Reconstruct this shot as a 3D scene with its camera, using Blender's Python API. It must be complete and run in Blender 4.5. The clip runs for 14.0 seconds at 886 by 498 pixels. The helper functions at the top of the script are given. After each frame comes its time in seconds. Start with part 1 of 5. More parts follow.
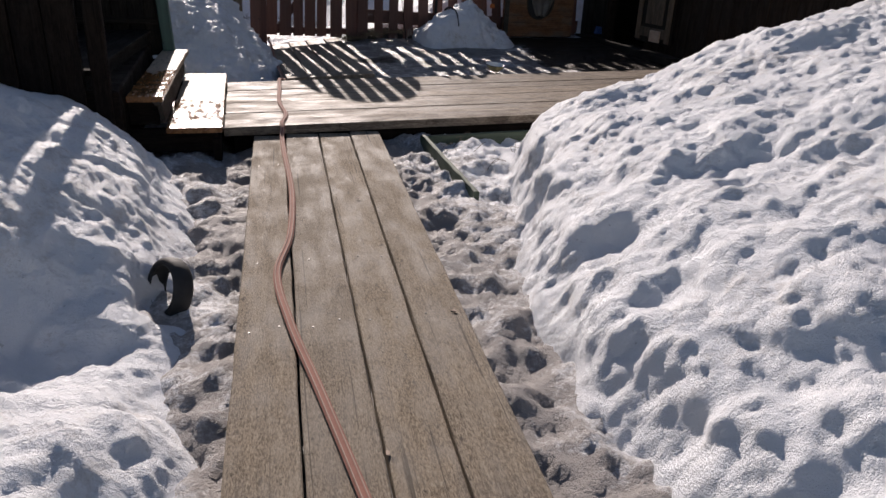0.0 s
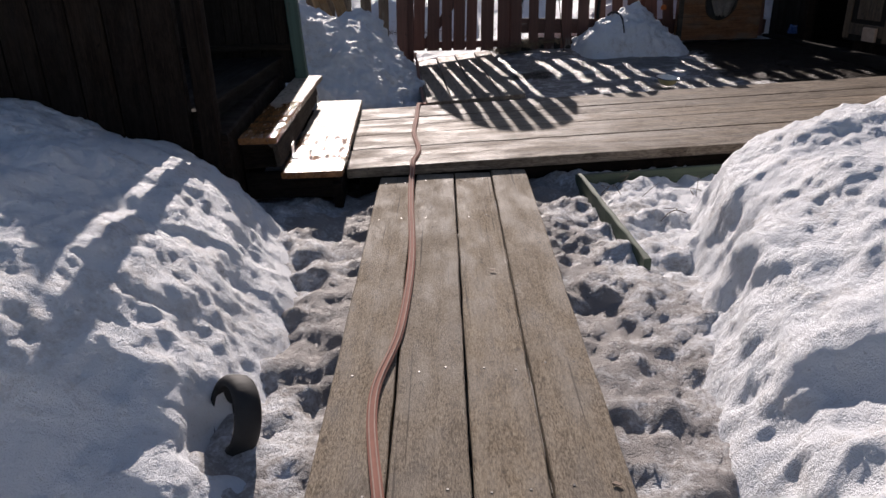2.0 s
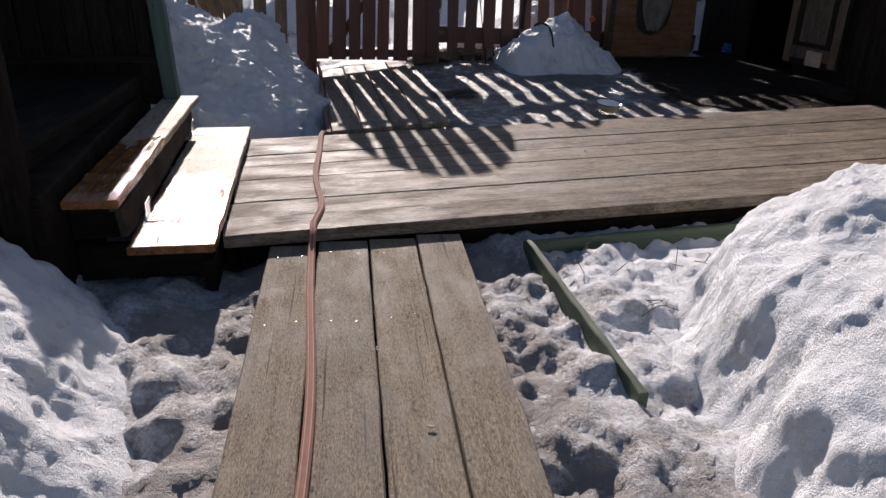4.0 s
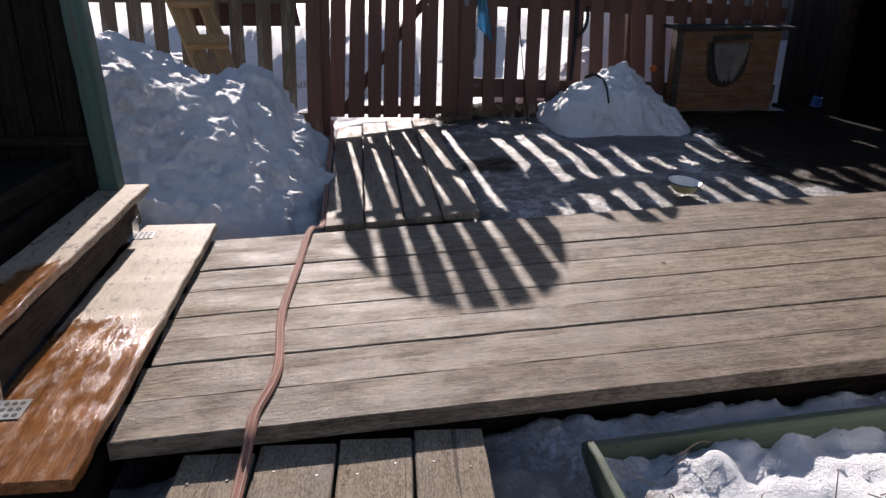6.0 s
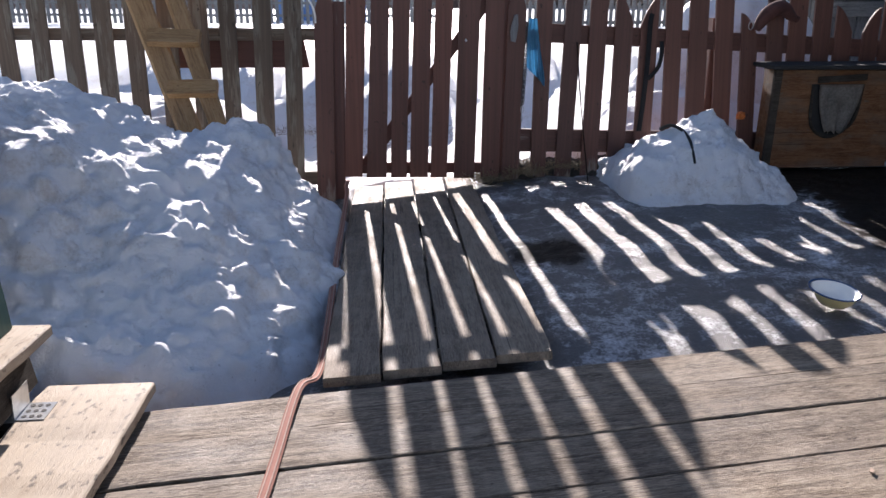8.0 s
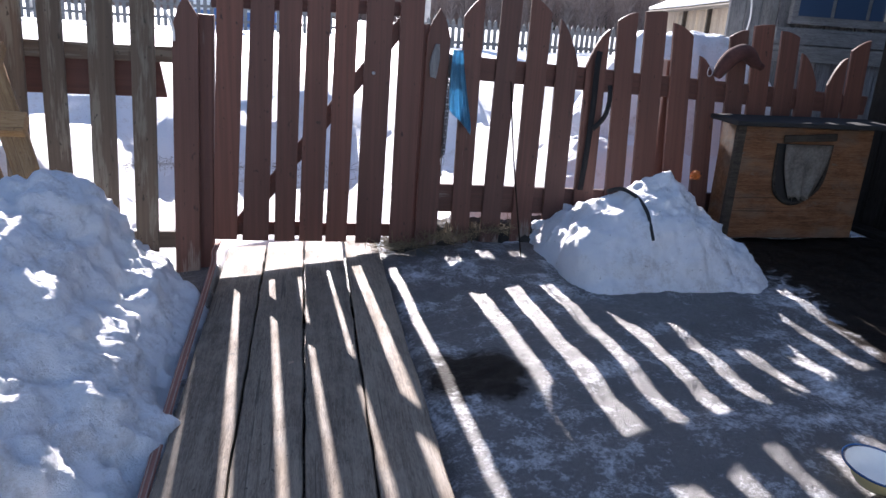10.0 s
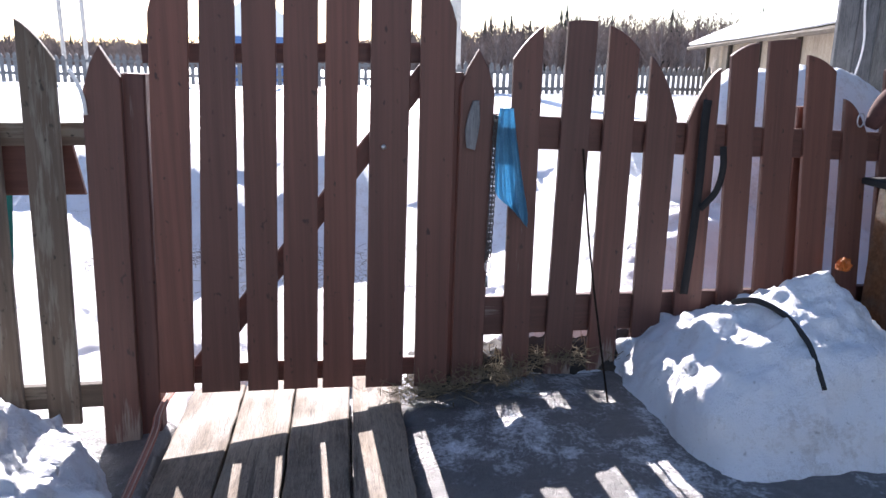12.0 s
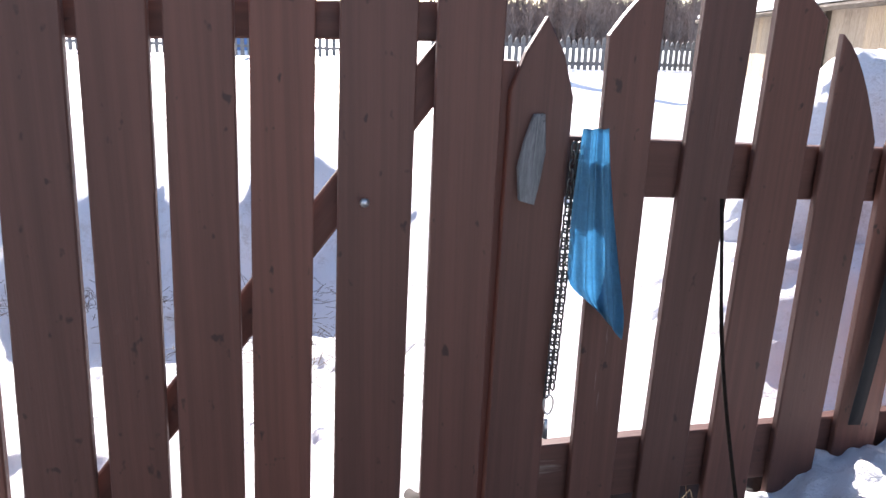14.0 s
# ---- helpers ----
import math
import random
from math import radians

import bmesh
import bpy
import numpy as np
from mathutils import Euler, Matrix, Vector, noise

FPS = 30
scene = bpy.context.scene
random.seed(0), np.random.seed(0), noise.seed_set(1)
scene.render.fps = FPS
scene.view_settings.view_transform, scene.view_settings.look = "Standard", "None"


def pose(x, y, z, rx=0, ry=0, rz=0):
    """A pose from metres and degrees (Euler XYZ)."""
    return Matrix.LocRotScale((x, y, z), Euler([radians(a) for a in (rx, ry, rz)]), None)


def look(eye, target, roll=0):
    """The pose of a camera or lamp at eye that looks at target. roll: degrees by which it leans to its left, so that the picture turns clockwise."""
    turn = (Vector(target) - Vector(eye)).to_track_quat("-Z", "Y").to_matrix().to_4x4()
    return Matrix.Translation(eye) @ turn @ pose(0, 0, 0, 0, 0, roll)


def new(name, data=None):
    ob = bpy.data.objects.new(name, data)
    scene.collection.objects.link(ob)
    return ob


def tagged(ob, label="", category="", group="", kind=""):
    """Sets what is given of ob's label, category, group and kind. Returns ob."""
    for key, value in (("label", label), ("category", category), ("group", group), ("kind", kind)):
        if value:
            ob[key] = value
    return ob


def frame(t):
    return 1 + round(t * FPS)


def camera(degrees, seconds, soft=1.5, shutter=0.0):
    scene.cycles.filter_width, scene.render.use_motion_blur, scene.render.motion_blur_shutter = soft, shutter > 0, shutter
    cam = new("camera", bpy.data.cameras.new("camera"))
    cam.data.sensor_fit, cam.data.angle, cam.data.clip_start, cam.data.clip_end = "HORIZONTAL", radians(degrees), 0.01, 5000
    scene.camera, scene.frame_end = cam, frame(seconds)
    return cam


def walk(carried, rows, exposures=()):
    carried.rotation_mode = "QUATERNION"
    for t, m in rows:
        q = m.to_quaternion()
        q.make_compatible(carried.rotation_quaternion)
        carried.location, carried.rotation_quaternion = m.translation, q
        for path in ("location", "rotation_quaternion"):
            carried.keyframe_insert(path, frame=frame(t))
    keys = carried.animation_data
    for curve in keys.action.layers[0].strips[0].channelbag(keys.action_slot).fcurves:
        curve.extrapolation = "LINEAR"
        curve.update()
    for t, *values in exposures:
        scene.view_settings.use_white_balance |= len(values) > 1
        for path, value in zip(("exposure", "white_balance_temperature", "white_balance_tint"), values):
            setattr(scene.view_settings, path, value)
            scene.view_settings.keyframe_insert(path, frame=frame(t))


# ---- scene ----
cam = camera(62.97, 14.0)
METRES, EYE, TILT, LEAN, TURN = 7.894, 1.2, -3.3, 0.6, -16.5
ROWS = [
    (0.0, -0.0003, -0.0000, 0.0002, 1.10, -19.97, -3.14),
    (0.5, -0.0038, 0.0271, 0.0046, 2.86, -17.74, -3.00),
    (1.0, -0.0033, 0.0501, 0.0038, 6.29, -17.92, -2.40),
    (1.5, 0.0040, 0.0843, 0.0057, 10.32, -17.78, -3.52),
    (2.0, -0.0037, 0.1050, 0.0048, 13.04, -20.06, 0.06),
    (2.5, -0.0200, 0.1348, 0.0071, 6.21, -20.92, -1.90),
    (5.0, -0.0274, 0.2963, 0.0150, 6.37, -18.94, -2.42),
    (5.5, -0.0266, 0.3375, 0.0175, 10.03, -18.18, -2.87),
    (6.0, -0.0405, 0.3750, 0.0199, 9.37, -17.64, -1.69),
    (6.5, -0.0487, 0.4115, 0.0214, 8.98, -17.99, -2.36),
    (7.0, -0.0564, 0.4521, 0.0242, 11.01, -17.17, -1.70),
    (7.5, -0.0688, 0.4910, 0.0254, 12.07, -16.10, -1.08),
    (10.0, -0.0968, 0.6583, 0.0424, 4.82, -14.32, -4.42),
    (10.5, -0.0972, 0.6992, 0.0416, 7.44, -13.43, -4.25),
    (11.0, -0.1014, 0.7343, 0.0446, 6.94, -14.05, -5.47),
    (11.5, -0.1117, 0.7746, 0.0492, 5.01, -12.99, -4.03),
    (12.0, -0.1153, 0.8172, 0.0512, 7.25, -11.03, -2.01),
    (12.5, -0.1226, 0.8558, 0.0533, 7.44, -12.48, -2.90),
    (13.0, -0.1391, 0.8940, 0.0609, 3.40, -13.84, -1.46),
    (13.5, -0.1413, 0.9334, 0.0561, 4.99, -11.82, -2.73),
    (14.0, -0.1456, 0.9703, 0.0619, 6.56, -13.20, -2.74),
]
EXPO = [(0.0, 0.02, 6800, 20), (2.5, 0.06, 6700, 20), (5.0, 0.20, 6650, 20), (7.5, 0.98, 6500, 20), (10.0, 1.55, 6150, 20), (12.0, 1.72, 6200, 20), (14.0, 1.95, 6500, 20)]
walk(cam, [(t, pose(0, 0, EYE, TILT, LEAN, TURN) @ pose(METRES * x, METRES * y, METRES * z, 90 + pitch, roll, yaw)) for t, x, y, z, yaw, pitch, roll in ROWS], EXPO)

# ---- world, sun ----
SUN_ELEV, SUN_AZ = 24.0, -1.2
world = bpy.data.worlds.new("sky")
scene.world = world
world.use_nodes = True
wn = world.node_tree.nodes
sky = wn.new("ShaderNodeTexSky")
sky.sky_type = "NISHITA"
sky.sun_disc = False
sky.dust_density = 0.4
sky.sun_elevation = radians(SUN_ELEV)
sky.sun_rotation = radians(SUN_AZ)
world.node_tree.links.new(sky.outputs[0], wn["Background"].inputs[0])
wn["Background"].inputs[1].default_value = 0.070
sun = new("sun", bpy.data.lights.new("sun", "SUN"))
sun.data.energy, sun.data.angle, sun.data.color = 4.7, radians(0.55), (1.0, 0.95, 0.87)
sun.matrix_world = look((0, 0, 20), (-math.sin(radians(SUN_AZ)) * 20, -math.cos(radians(SUN_AZ)) * 20, 20 - 20 * math.tan(radians(SUN_ELEV))))


# ---- materials ----
def shader(name):
    mat = bpy.data.materials.new(name)
    mat.use_nodes = True
    nt = mat.node_tree
    return mat, nt, nt.nodes, nt.nodes["Principled BSDF"]


def link(nt, a, b):
    nt.links.new(a, b)


def node(nt, kind, **vals):
    n = nt.nodes.new(kind)
    for k, v in vals.items():
        n.inputs[k].default_value = v
    return n


def ramp(nt, src, stops):
    n = nt.nodes.new("ShaderNodeValToRGB")
    el = n.color_ramp.elements
    while len(el) < len(stops):
        el.new(0.5)
    for e, (p, c) in zip(el, stops):
        e.position = p
        e.color = (*c, 1) if len(c) == 3 else c
    link(nt, src, n.inputs[0])
    return n.outputs[0]


def mixc(nt, fac, a, b, mode="MIX"):
    n = nt.nodes.new("ShaderNodeMix")
    n.data_type, n.blend_type = "RGBA", mode
    for s, v in ((0, fac), (6, a), (7, b)):
        if isinstance(v, (int, float)):
            n.inputs[s].default_value = v
        elif isinstance(v, tuple):
            n.inputs[s].default_value = (*v, 1)
        else:
            link(nt, v, n.inputs[s])
    return n.outputs[2]


def math2(nt, op, a, b=0.0):
    n = nt.nodes.new("ShaderNodeMath")
    n.operation = op
    for s, v in ((0, a), (1, b)):
        if isinstance(v, (int, float)):
            n.inputs[s].default_value = v
        else:
            link(nt, v, n.inputs[s])
    return n.outputs[0]


def coords(nt, scale, jitter=True):
    tc = nt.nodes.new("ShaderNodeTexCoord")
    mp = nt.nodes.new("ShaderNodeMapping")
    mp.inputs["Scale"].default_value = scale
    src = tc.outputs["Object"]
    if jitter:
        info = nt.nodes.new("ShaderNodeObjectInfo")
        add = nt.nodes.new("ShaderNodeVectorMath")
        add.operation = "MULTIPLY_ADD"
        comb = nt.nodes.new("ShaderNodeCombineXYZ")
        for i in range(3):
            link(nt, info.outputs["Random"], comb.inputs[i])
        link(nt, comb.outputs[0], add.inputs[0])
        add.inputs[1].default_value = (37.0, 19.0, 11.0)
        link(nt, src, add.inputs[2])
        src = add.outputs[0]
    link(nt, src, mp.inputs[0])
    return mp.outputs[0]


def noise_tex(nt, vec, scale=1.0, detail=4.0, rough=0.55, dist=0.0):
    n = nt.nodes.new("ShaderNodeTexNoise")
    n.inputs["Scale"].default_value, n.inputs["Detail"].default_value = scale, detail
    n.inputs["Roughness"].default_value, n.inputs["Distortion"].default_value = rough, dist
    link(nt, vec, n.inputs["Vector"])
    return n.outputs["Fac"]


def bump(nt, bs, height, strength, dist):
    n = nt.nodes.new("ShaderNodeBump")
    n.inputs["Strength"].default_value, n.inputs["Distance"].default_value = strength, dist
    link(nt, height, n.inputs["Height"])
    link(nt, n.outputs[0], bs.inputs["Normal"])
    return n


def wood(name, dark, mid, light, rough=0.75, stain=(0.05, 0.04, 0.035), stains=0.5, wet=0.0, spec=0.3, relief_depth=0.005, grain_run=24, banding=0.45):
    """Weathered timber; the grain runs along each board's own x."""
    mat, nt, nodes, bs = shader(name)
    fine = noise_tex(nt, coords(nt, (grain_run, 240, 240)), 1.0, 6, 0.75)
    band = noise_tex(nt, coords(nt, (2.0, 42, 42)), 1.0, 5, 0.7, 1.0)
    fleck = noise_tex(nt, coords(nt, (55, 240, 240)), 1.0, 3, 0.6)
    blot = noise_tex(nt, coords(nt, (3.5, 9, 9)), 1.0, 5, 0.6)
    spot = noise_tex(nt, coords(nt, (16, 34, 34)), 1.0, 3, 0.5)
    g = math2(nt, "ADD", math2(nt, "MULTIPLY", fine, 1.0 - banding), math2(nt, "MULTIPLY", band, banding))
    col = ramp(nt, g, [(0.40, dark), (0.5, mid), (0.60, light)])
    info = nt.nodes.new("ShaderNodeObjectInfo")
    tone = ramp(nt, info.outputs["Random"], [(0.0, (0.74, 0.73, 0.73)), (0.5, (1, 1, 1)), (1.0, (1.24, 1.17, 1.05))])
    col = mixc(nt, 1.0, col, tone, "MULTIPLY")
    col = mixc(nt, math2(nt, "MULTIPLY", ramp(nt, blot, [(0.48, (0, 0, 0)), (0.7, (1, 1, 1))]), stains), col, stain)
    col = mixc(nt, math2(nt, "MULTIPLY", ramp(nt, spot, [(0.66, (0, 0, 0)), (0.74, (1, 1, 1))]), min(1.0, stains + 0.2)), col, stain)
    col = mixc(nt, math2(nt, "MULTIPLY", ramp(nt, fleck, [(0.58, (0, 0, 0)), (0.68, (1, 1, 1))]), 0.55), col, dark)
    col = mixc(nt, math2(nt, "MULTIPLY", ramp(nt, fleck, [(0.30, (1, 1, 1)), (0.40, (0, 0, 0))]), 0.4), col, light)
    worn = noise_tex(nt, coords(nt, (7, 13, 13)), 1.0, 6, 0.7)
    col = mixc(nt, math2(nt, "MULTIPLY", ramp(nt, worn, [(0.46, (0, 0, 0)), (0.66, (1, 1, 1))]), 0.45), col, light)
    pock = noise_tex(nt, coords(nt, (48, 75, 75)), 1.0, 2, 0.5)
    col = mixc(nt, math2(nt, "MULTIPLY", ramp(nt, pock, [(0.69, (0, 0, 0)), (0.74, (1, 1, 1))]), 0.75), col, tuple(c * 0.5 for c in dark))
    crack = noise_tex(nt, coords(nt, (1.1, 85, 85)), 1.0, 2, 0.5)
    col = mixc(nt, math2(nt, "MULTIPLY", ramp(nt, crack, [(0.67, (0, 0, 0)), (0.71, (1, 1, 1))]), 0.7), col, tuple(c * 0.45 for c in dark))
    link(nt, col, bs.inputs["Base Color"])
    if wet:
        wv = noise_tex(nt, coords(nt, (3.0, 12, 12)), 1.0, 5, 0.6)
        sep = nt.nodes.new("ShaderNodeSeparateXYZ")
        link(nt, coords(nt, (1, 1, 1), False), sep.inputs[0])
        edge = math2(nt, "ADD", math2(nt, "SUBTRACT", wet, sep.outputs[0]), math2(nt, "MULTIPLY", math2(nt, "SUBTRACT", wv, 0.5), 0.9))
        knot = noise_tex(nt, coords(nt, (24, 40, 40)), 1.0, 3, 0.6, 0.3)
        rust = noise_tex(nt, coords(nt, (5, 14, 14)), 1.0, 5, 0.65)
        dry = mixc(nt, 0.6, col, (0.56, 0.47, 0.36))
        dry = mixc(nt, math2(nt, "MULTIPLY", ramp(nt, rust, [(0.52, (0, 0, 0)), (0.68, (1, 1, 1))]), 0.55), dry, (0.24, 0.16, 0.095))
        dry = mixc(nt, math2(nt, "MULTIPLY", ramp(nt, knot, [(0.58, (0, 0, 0)), (0.66, (1, 1, 1))]), 0.8), dry, (0.07, 0.05, 0.036))
        soaked = ramp(nt, edge, [(0.0, (0, 0, 0)), (0.10, (1, 1, 1))])
        col = mixc(nt, soaked, dry, mixc(nt, 1.0, col, (0.85, 0.52, 0.28), "MULTIPLY"))
        link(nt, col, bs.inputs["Base Color"])
        film = noise_tex(nt, coords(nt, (9, 30, 30)), 1.0, 4, 0.6)
        link(nt, mixc(nt, soaked, (rough,) * 3, ramp(nt, film, [(0.42, (0.07,) * 3), (0.62, (0.30,) * 3)])), bs.inputs["Roughness"])
    else:
        link(nt, ramp(nt, blot, [(0.35, (min(1.0, rough + 0.12),) * 3), (0.62, (rough - 0.2,) * 3)]), bs.inputs["Roughness"])
    bs.inputs["Specular IOR Level"].default_value = spec
    bump(nt, bs, math2(nt, "ADD", fine, math2(nt, "MULTIPLY", band, 0.8)), 0.7, relief_depth)
    return mat


def paint_wood(name, paint, under, worn=0.55, rough=0.6, foot=0.0):
    """Old paint over boards, flaked and rubbed through along the grain."""
    mat, nt, nodes, bs = shader(name)
    fine = noise_tex(nt, coords(nt, (7, 110, 110)), 1.0, 5, 0.6)
    big = noise_tex(nt, coords(nt, (2.2, 14, 14)), 1.0, 5, 0.65)
    streak = noise_tex(nt, coords(nt, (1.2, 60, 60)), 1.0, 3, 0.5)
    col = mixc(nt, ramp(nt, streak, [(0.35, (0, 0, 0)), (0.65, (1, 1, 1))]), tuple(c * 0.84 for c in paint), tuple(c * 1.14 for c in paint))
    info = nt.nodes.new("ShaderNodeObjectInfo")
    tone = ramp(nt, info.outputs["Random"], [(0.0, (0.8, 0.82, 0.85)), (1.0, (1.18, 1.1, 1.05))])
    col = mixc(nt, 1.0, col, tone, "MULTIPLY")
    amount = math2(nt, "ADD", math2(nt, "MULTIPLY", big, 0.7), math2(nt, "MULTIPLY", fine, 0.3))
    if foot:
        sep = nt.nodes.new("ShaderNodeSeparateXYZ")
        link(nt, coords(nt, (1, 1, 1), False), sep.inputs[0])
        scuff = math2(nt, "MAXIMUM", math2(nt, "SUBTRACT", foot, sep.outputs[0]), 0.0)
        amount = math2(nt, "ADD", amount, math2(nt, "MULTIPLY", scuff, 0.9))
    wear = ramp(nt, amount, [(worn, (0, 0, 0)), (worn + 0.07, (1, 1, 1))])
    col = mixc(nt, wear, col, under)
    spots = noise_tex(nt, coords(nt, (26, 40, 40)), 1.0, 2, 0.5)
    col = mixc(nt, ramp(nt, spots, [(0.68, (0, 0, 0)), (0.75, (1, 1, 1))]), col, tuple(c * 0.35 for c in paint))
    link(nt, col, bs.inputs["Base Color"])
    bs.inputs["Roughness"].default_value = rough
    bump(nt, bs, math2(nt, "ADD", fine, math2(nt, "MULTIPLY", wear, 0.25)), 0.4, 0.0025)
    return mat


def plain(name, colour, rough=0.6, metal=0.0, vary=0.15, scale=30.0):
    mat, nt, nodes, bs = shader(name)
    n = noise_tex(nt, coords(nt, (scale,) * 3), 1.0, 4, 0.6)
    n2 = noise_tex(nt, coords(nt, (scale / 6,) * 3), 1.0, 3, 0.5)
    lo, hi = tuple(c * (1 - 2 * vary) for c in colour), tuple(min(1, c * (1 + 2 * vary)) for c in colour)
    col = ramp(nt, math2(nt, "MULTIPLY", math2(nt, "ADD", n, n2), 0.5), [(0.3, lo), (0.7, hi)])
    link(nt, col, bs.inputs["Base Color"])
    bs.inputs["Roughness"].default_value, bs.inputs["Metallic"].default_value = rough, metal
    bump(nt, bs, n, 0.25, 0.003)
    return mat


def snow_material(name, dirt=0.3, dirt_colour=(0.16, 0.12, 0.09), strength=0.6, grit=0.0, ice=0.0, far=False, track=False, bare=False):
    """Old granular snow with dirt melted into it; dirt is about the share that shows, thickest along the walkway (track) and bare earth by the shed (bare)."""
    mat, nt, nodes, bs = shader(name)
    v = coords(nt, (1, 1, 1), False)
    big = noise_tex(nt, v, 2.3, 5, 0.6)
    mid = noise_tex(nt, v, 13.0, 5, 0.65)
    fine = noise_tex(nt, v, 70.0, 4, 0.7)
    grain = noise_tex(nt, v, 240.0, 3, 0.6)
    base = mixc(nt, mid, (0.80, 0.83, 0.88), (0.93, 0.935, 0.94))
    d = math2(nt, "ADD", math2(nt, "MULTIPLY", big, 0.4), math2(nt, "ADD", math2(nt, "MULTIPLY", mid, 0.35), math2(nt, "MULTIPLY", fine, 0.25)))
    sep = nt.nodes.new("ShaderNodeSeparateXYZ")
    link(nt, v, sep.inputs[0])
    if track:
        off = math2(nt, "ABSOLUTE", math2(nt, "SUBTRACT", sep.outputs[0], 0.37))
        near = math2(nt, "MULTIPLY", math2(nt, "SUBTRACT", 0.72, off), 0.24)
        d = math2(nt, "ADD", d, near)
    lo = 0.5 + 0.2 * (0.5 - dirt)
    mask = ramp(nt, d, [(lo - 0.06, (0, 0, 0)), (lo + 0.08, (1, 1, 1))])
    col = mixc(nt, math2(nt, "MULTIPLY", mask, strength), base, dirt_colour)
    if bare:
        east = math2(nt, "MULTIPLY", math2(nt, "SUBTRACT", sep.outputs[0], 3.0), 0.42)
        e = math2(nt, "ADD", east, math2(nt, "ADD", math2(nt, "MULTIPLY", big, 0.55), math2(nt, "MULTIPLY", mid, 0.35)))
        gap = nt.nodes.new("ShaderNodeVectorMath")
        gap.operation = "DISTANCE"
        link(nt, v, gap.inputs[0])
        gap.inputs[1].default_value = (1.40, 7.5, 0.02)
        patch = math2(nt, "ADD", math2(nt, "SUBTRACT", 0.44, math2(nt, "MULTIPLY", gap.outputs["Value"], 0.80)), math2(nt, "MULTIPLY", math2(nt, "ADD", mid, big), 0.22))
        e = math2(nt, "MAXIMUM", e, patch)
        soil = ramp(nt, e, [(0.50, (0, 0, 0)), (0.55, (1, 1, 1))])
        col = mixc(nt, soil, col, mixc(nt, fine, (0.010, 0.0075, 0.006), (0.036, 0.027, 0.021)))
    specks = noise_tex(nt, v, 42.0, 2, 0.5)
    col = mixc(nt, math2(nt, "MULTIPLY", ramp(nt, specks, [(0.70, (0, 0, 0)), (0.76, (1, 1, 1))]), 0.3 + grit), col, (0.07, 0.055, 0.045))
    link(nt, col, bs.inputs["Base Color"])
    rough = 0.6 - 0.35 * ice
    link(nt, ramp(nt, fine, [(0.3, (rough - 0.2,) * 3), (0.7, (rough + 0.15,) * 3)]), bs.inputs["Roughness"])
    bs.inputs["Specular IOR Level"].default_value = 0.4 + 0.3 * ice
    if bare:
        link(nt, mixc(nt, soil, (0.4 + 0.3 * ice,) * 3, (0.1,) * 3), bs.inputs["Specular IOR Level"])
    if not far:
        clot = noise_tex(nt, v, 42.0, 4, 0.75)
        h = math2(nt, "ADD", math2(nt, "MULTIPLY", clot, 1.2), math2(nt, "ADD", math2(nt, "MULTIPLY", fine, 1.0), math2(nt, "MULTIPLY", grain, 0.8)))
        bump(nt, bs, h, 0.68 - 0.3 * ice, 0.015)
    return mat


SNOW = snow_material("old_snow", 0.12, (0.30, 0.24, 0.19), 0.5)
SNOW_CLEAN = snow_material("field_snow", 0.0, (0.3, 0.25, 0.2), 0.3, far=True)
SLUSH = snow_material("dirty_slush_snow", 0.66, (0.17, 0.128, 0.098), 0.76, 0.25, track=True)
YARD_ICE = snow_material("trodden_yard_ice", 0.92, (0.060, 0.051, 0.045), 0.90, 0.35, 0.45, bare=True)
EARTH = plain("wet_earth", (0.03, 0.024, 0.019), 0.85, 0, 0.3, 60)
WALK_WOOD = wood("grey_walkway_board", (0.10, 0.08, 0.06), (0.25, 0.203, 0.152), (0.40, 0.345, 0.275), 0.82, (0.09, 0.072, 0.058), 0.6, grain_run=70, banding=0.22)
DECK_WOOD = wood("brown_deck_board", (0.072, 0.050, 0.034), (0.225, 0.172, 0.123), (0.45, 0.37, 0.28), 0.66, (0.085, 0.062, 0.045), 0.5, grain_run=30, banding=0.38)
WET_WOOD = wood("wet_step_board", (0.16, 0.09, 0.04), (0.33, 0.21, 0.11), (0.46, 0.34, 0.21), 0.6, (0.06, 0.035, 0.02), 0.4, 0.80, 0.45, 0.0018)
RAMP_WOOD = wood("dark_ramp_board", (0.14, 0.104, 0.076), (0.27, 0.21, 0.155), (0.40, 0.325, 0.245), 0.7, (0.06, 0.05, 0.04), 0.4)
GREY_WOOD = wood("weathered_grey_plank", (0.027, 0.022, 0.018), (0.058, 0.048, 0.039), (0.10, 0.085, 0.07), 0.85, (0.03, 0.025, 0.02), 0.5, 0.0, 0.12)
# Near-black base: the shade on house and porch is put into the colour.
DARK_WOOD = wood("shade_darkened_plank", (0.007, 0.005, 0.004), (0.016, 0.011, 0.0085), (0.03, 0.021, 0.016), 0.85, (0.012, 0.01, 0.009), 0.4, 0.0, 0.1)
# Grey shed timber taken far darker, with its shade worked into the base colour.
SHED_WOOD = wood("shade_darkened_shed_plank", (0.009, 0.0075, 0.0065), (0.018, 0.0155, 0.0135), (0.032, 0.028, 0.025), 0.85, (0.011, 0.009, 0.008), 0.5, 0.0, 0.1)
DOOR_WOOD = wood("tan_weathered_door", (0.05, 0.035, 0.025), (0.105, 0.075, 0.052), (0.17, 0.125, 0.09), 0.8, (0.04, 0.03, 0.022), 0.4, 0.0, 0.2)
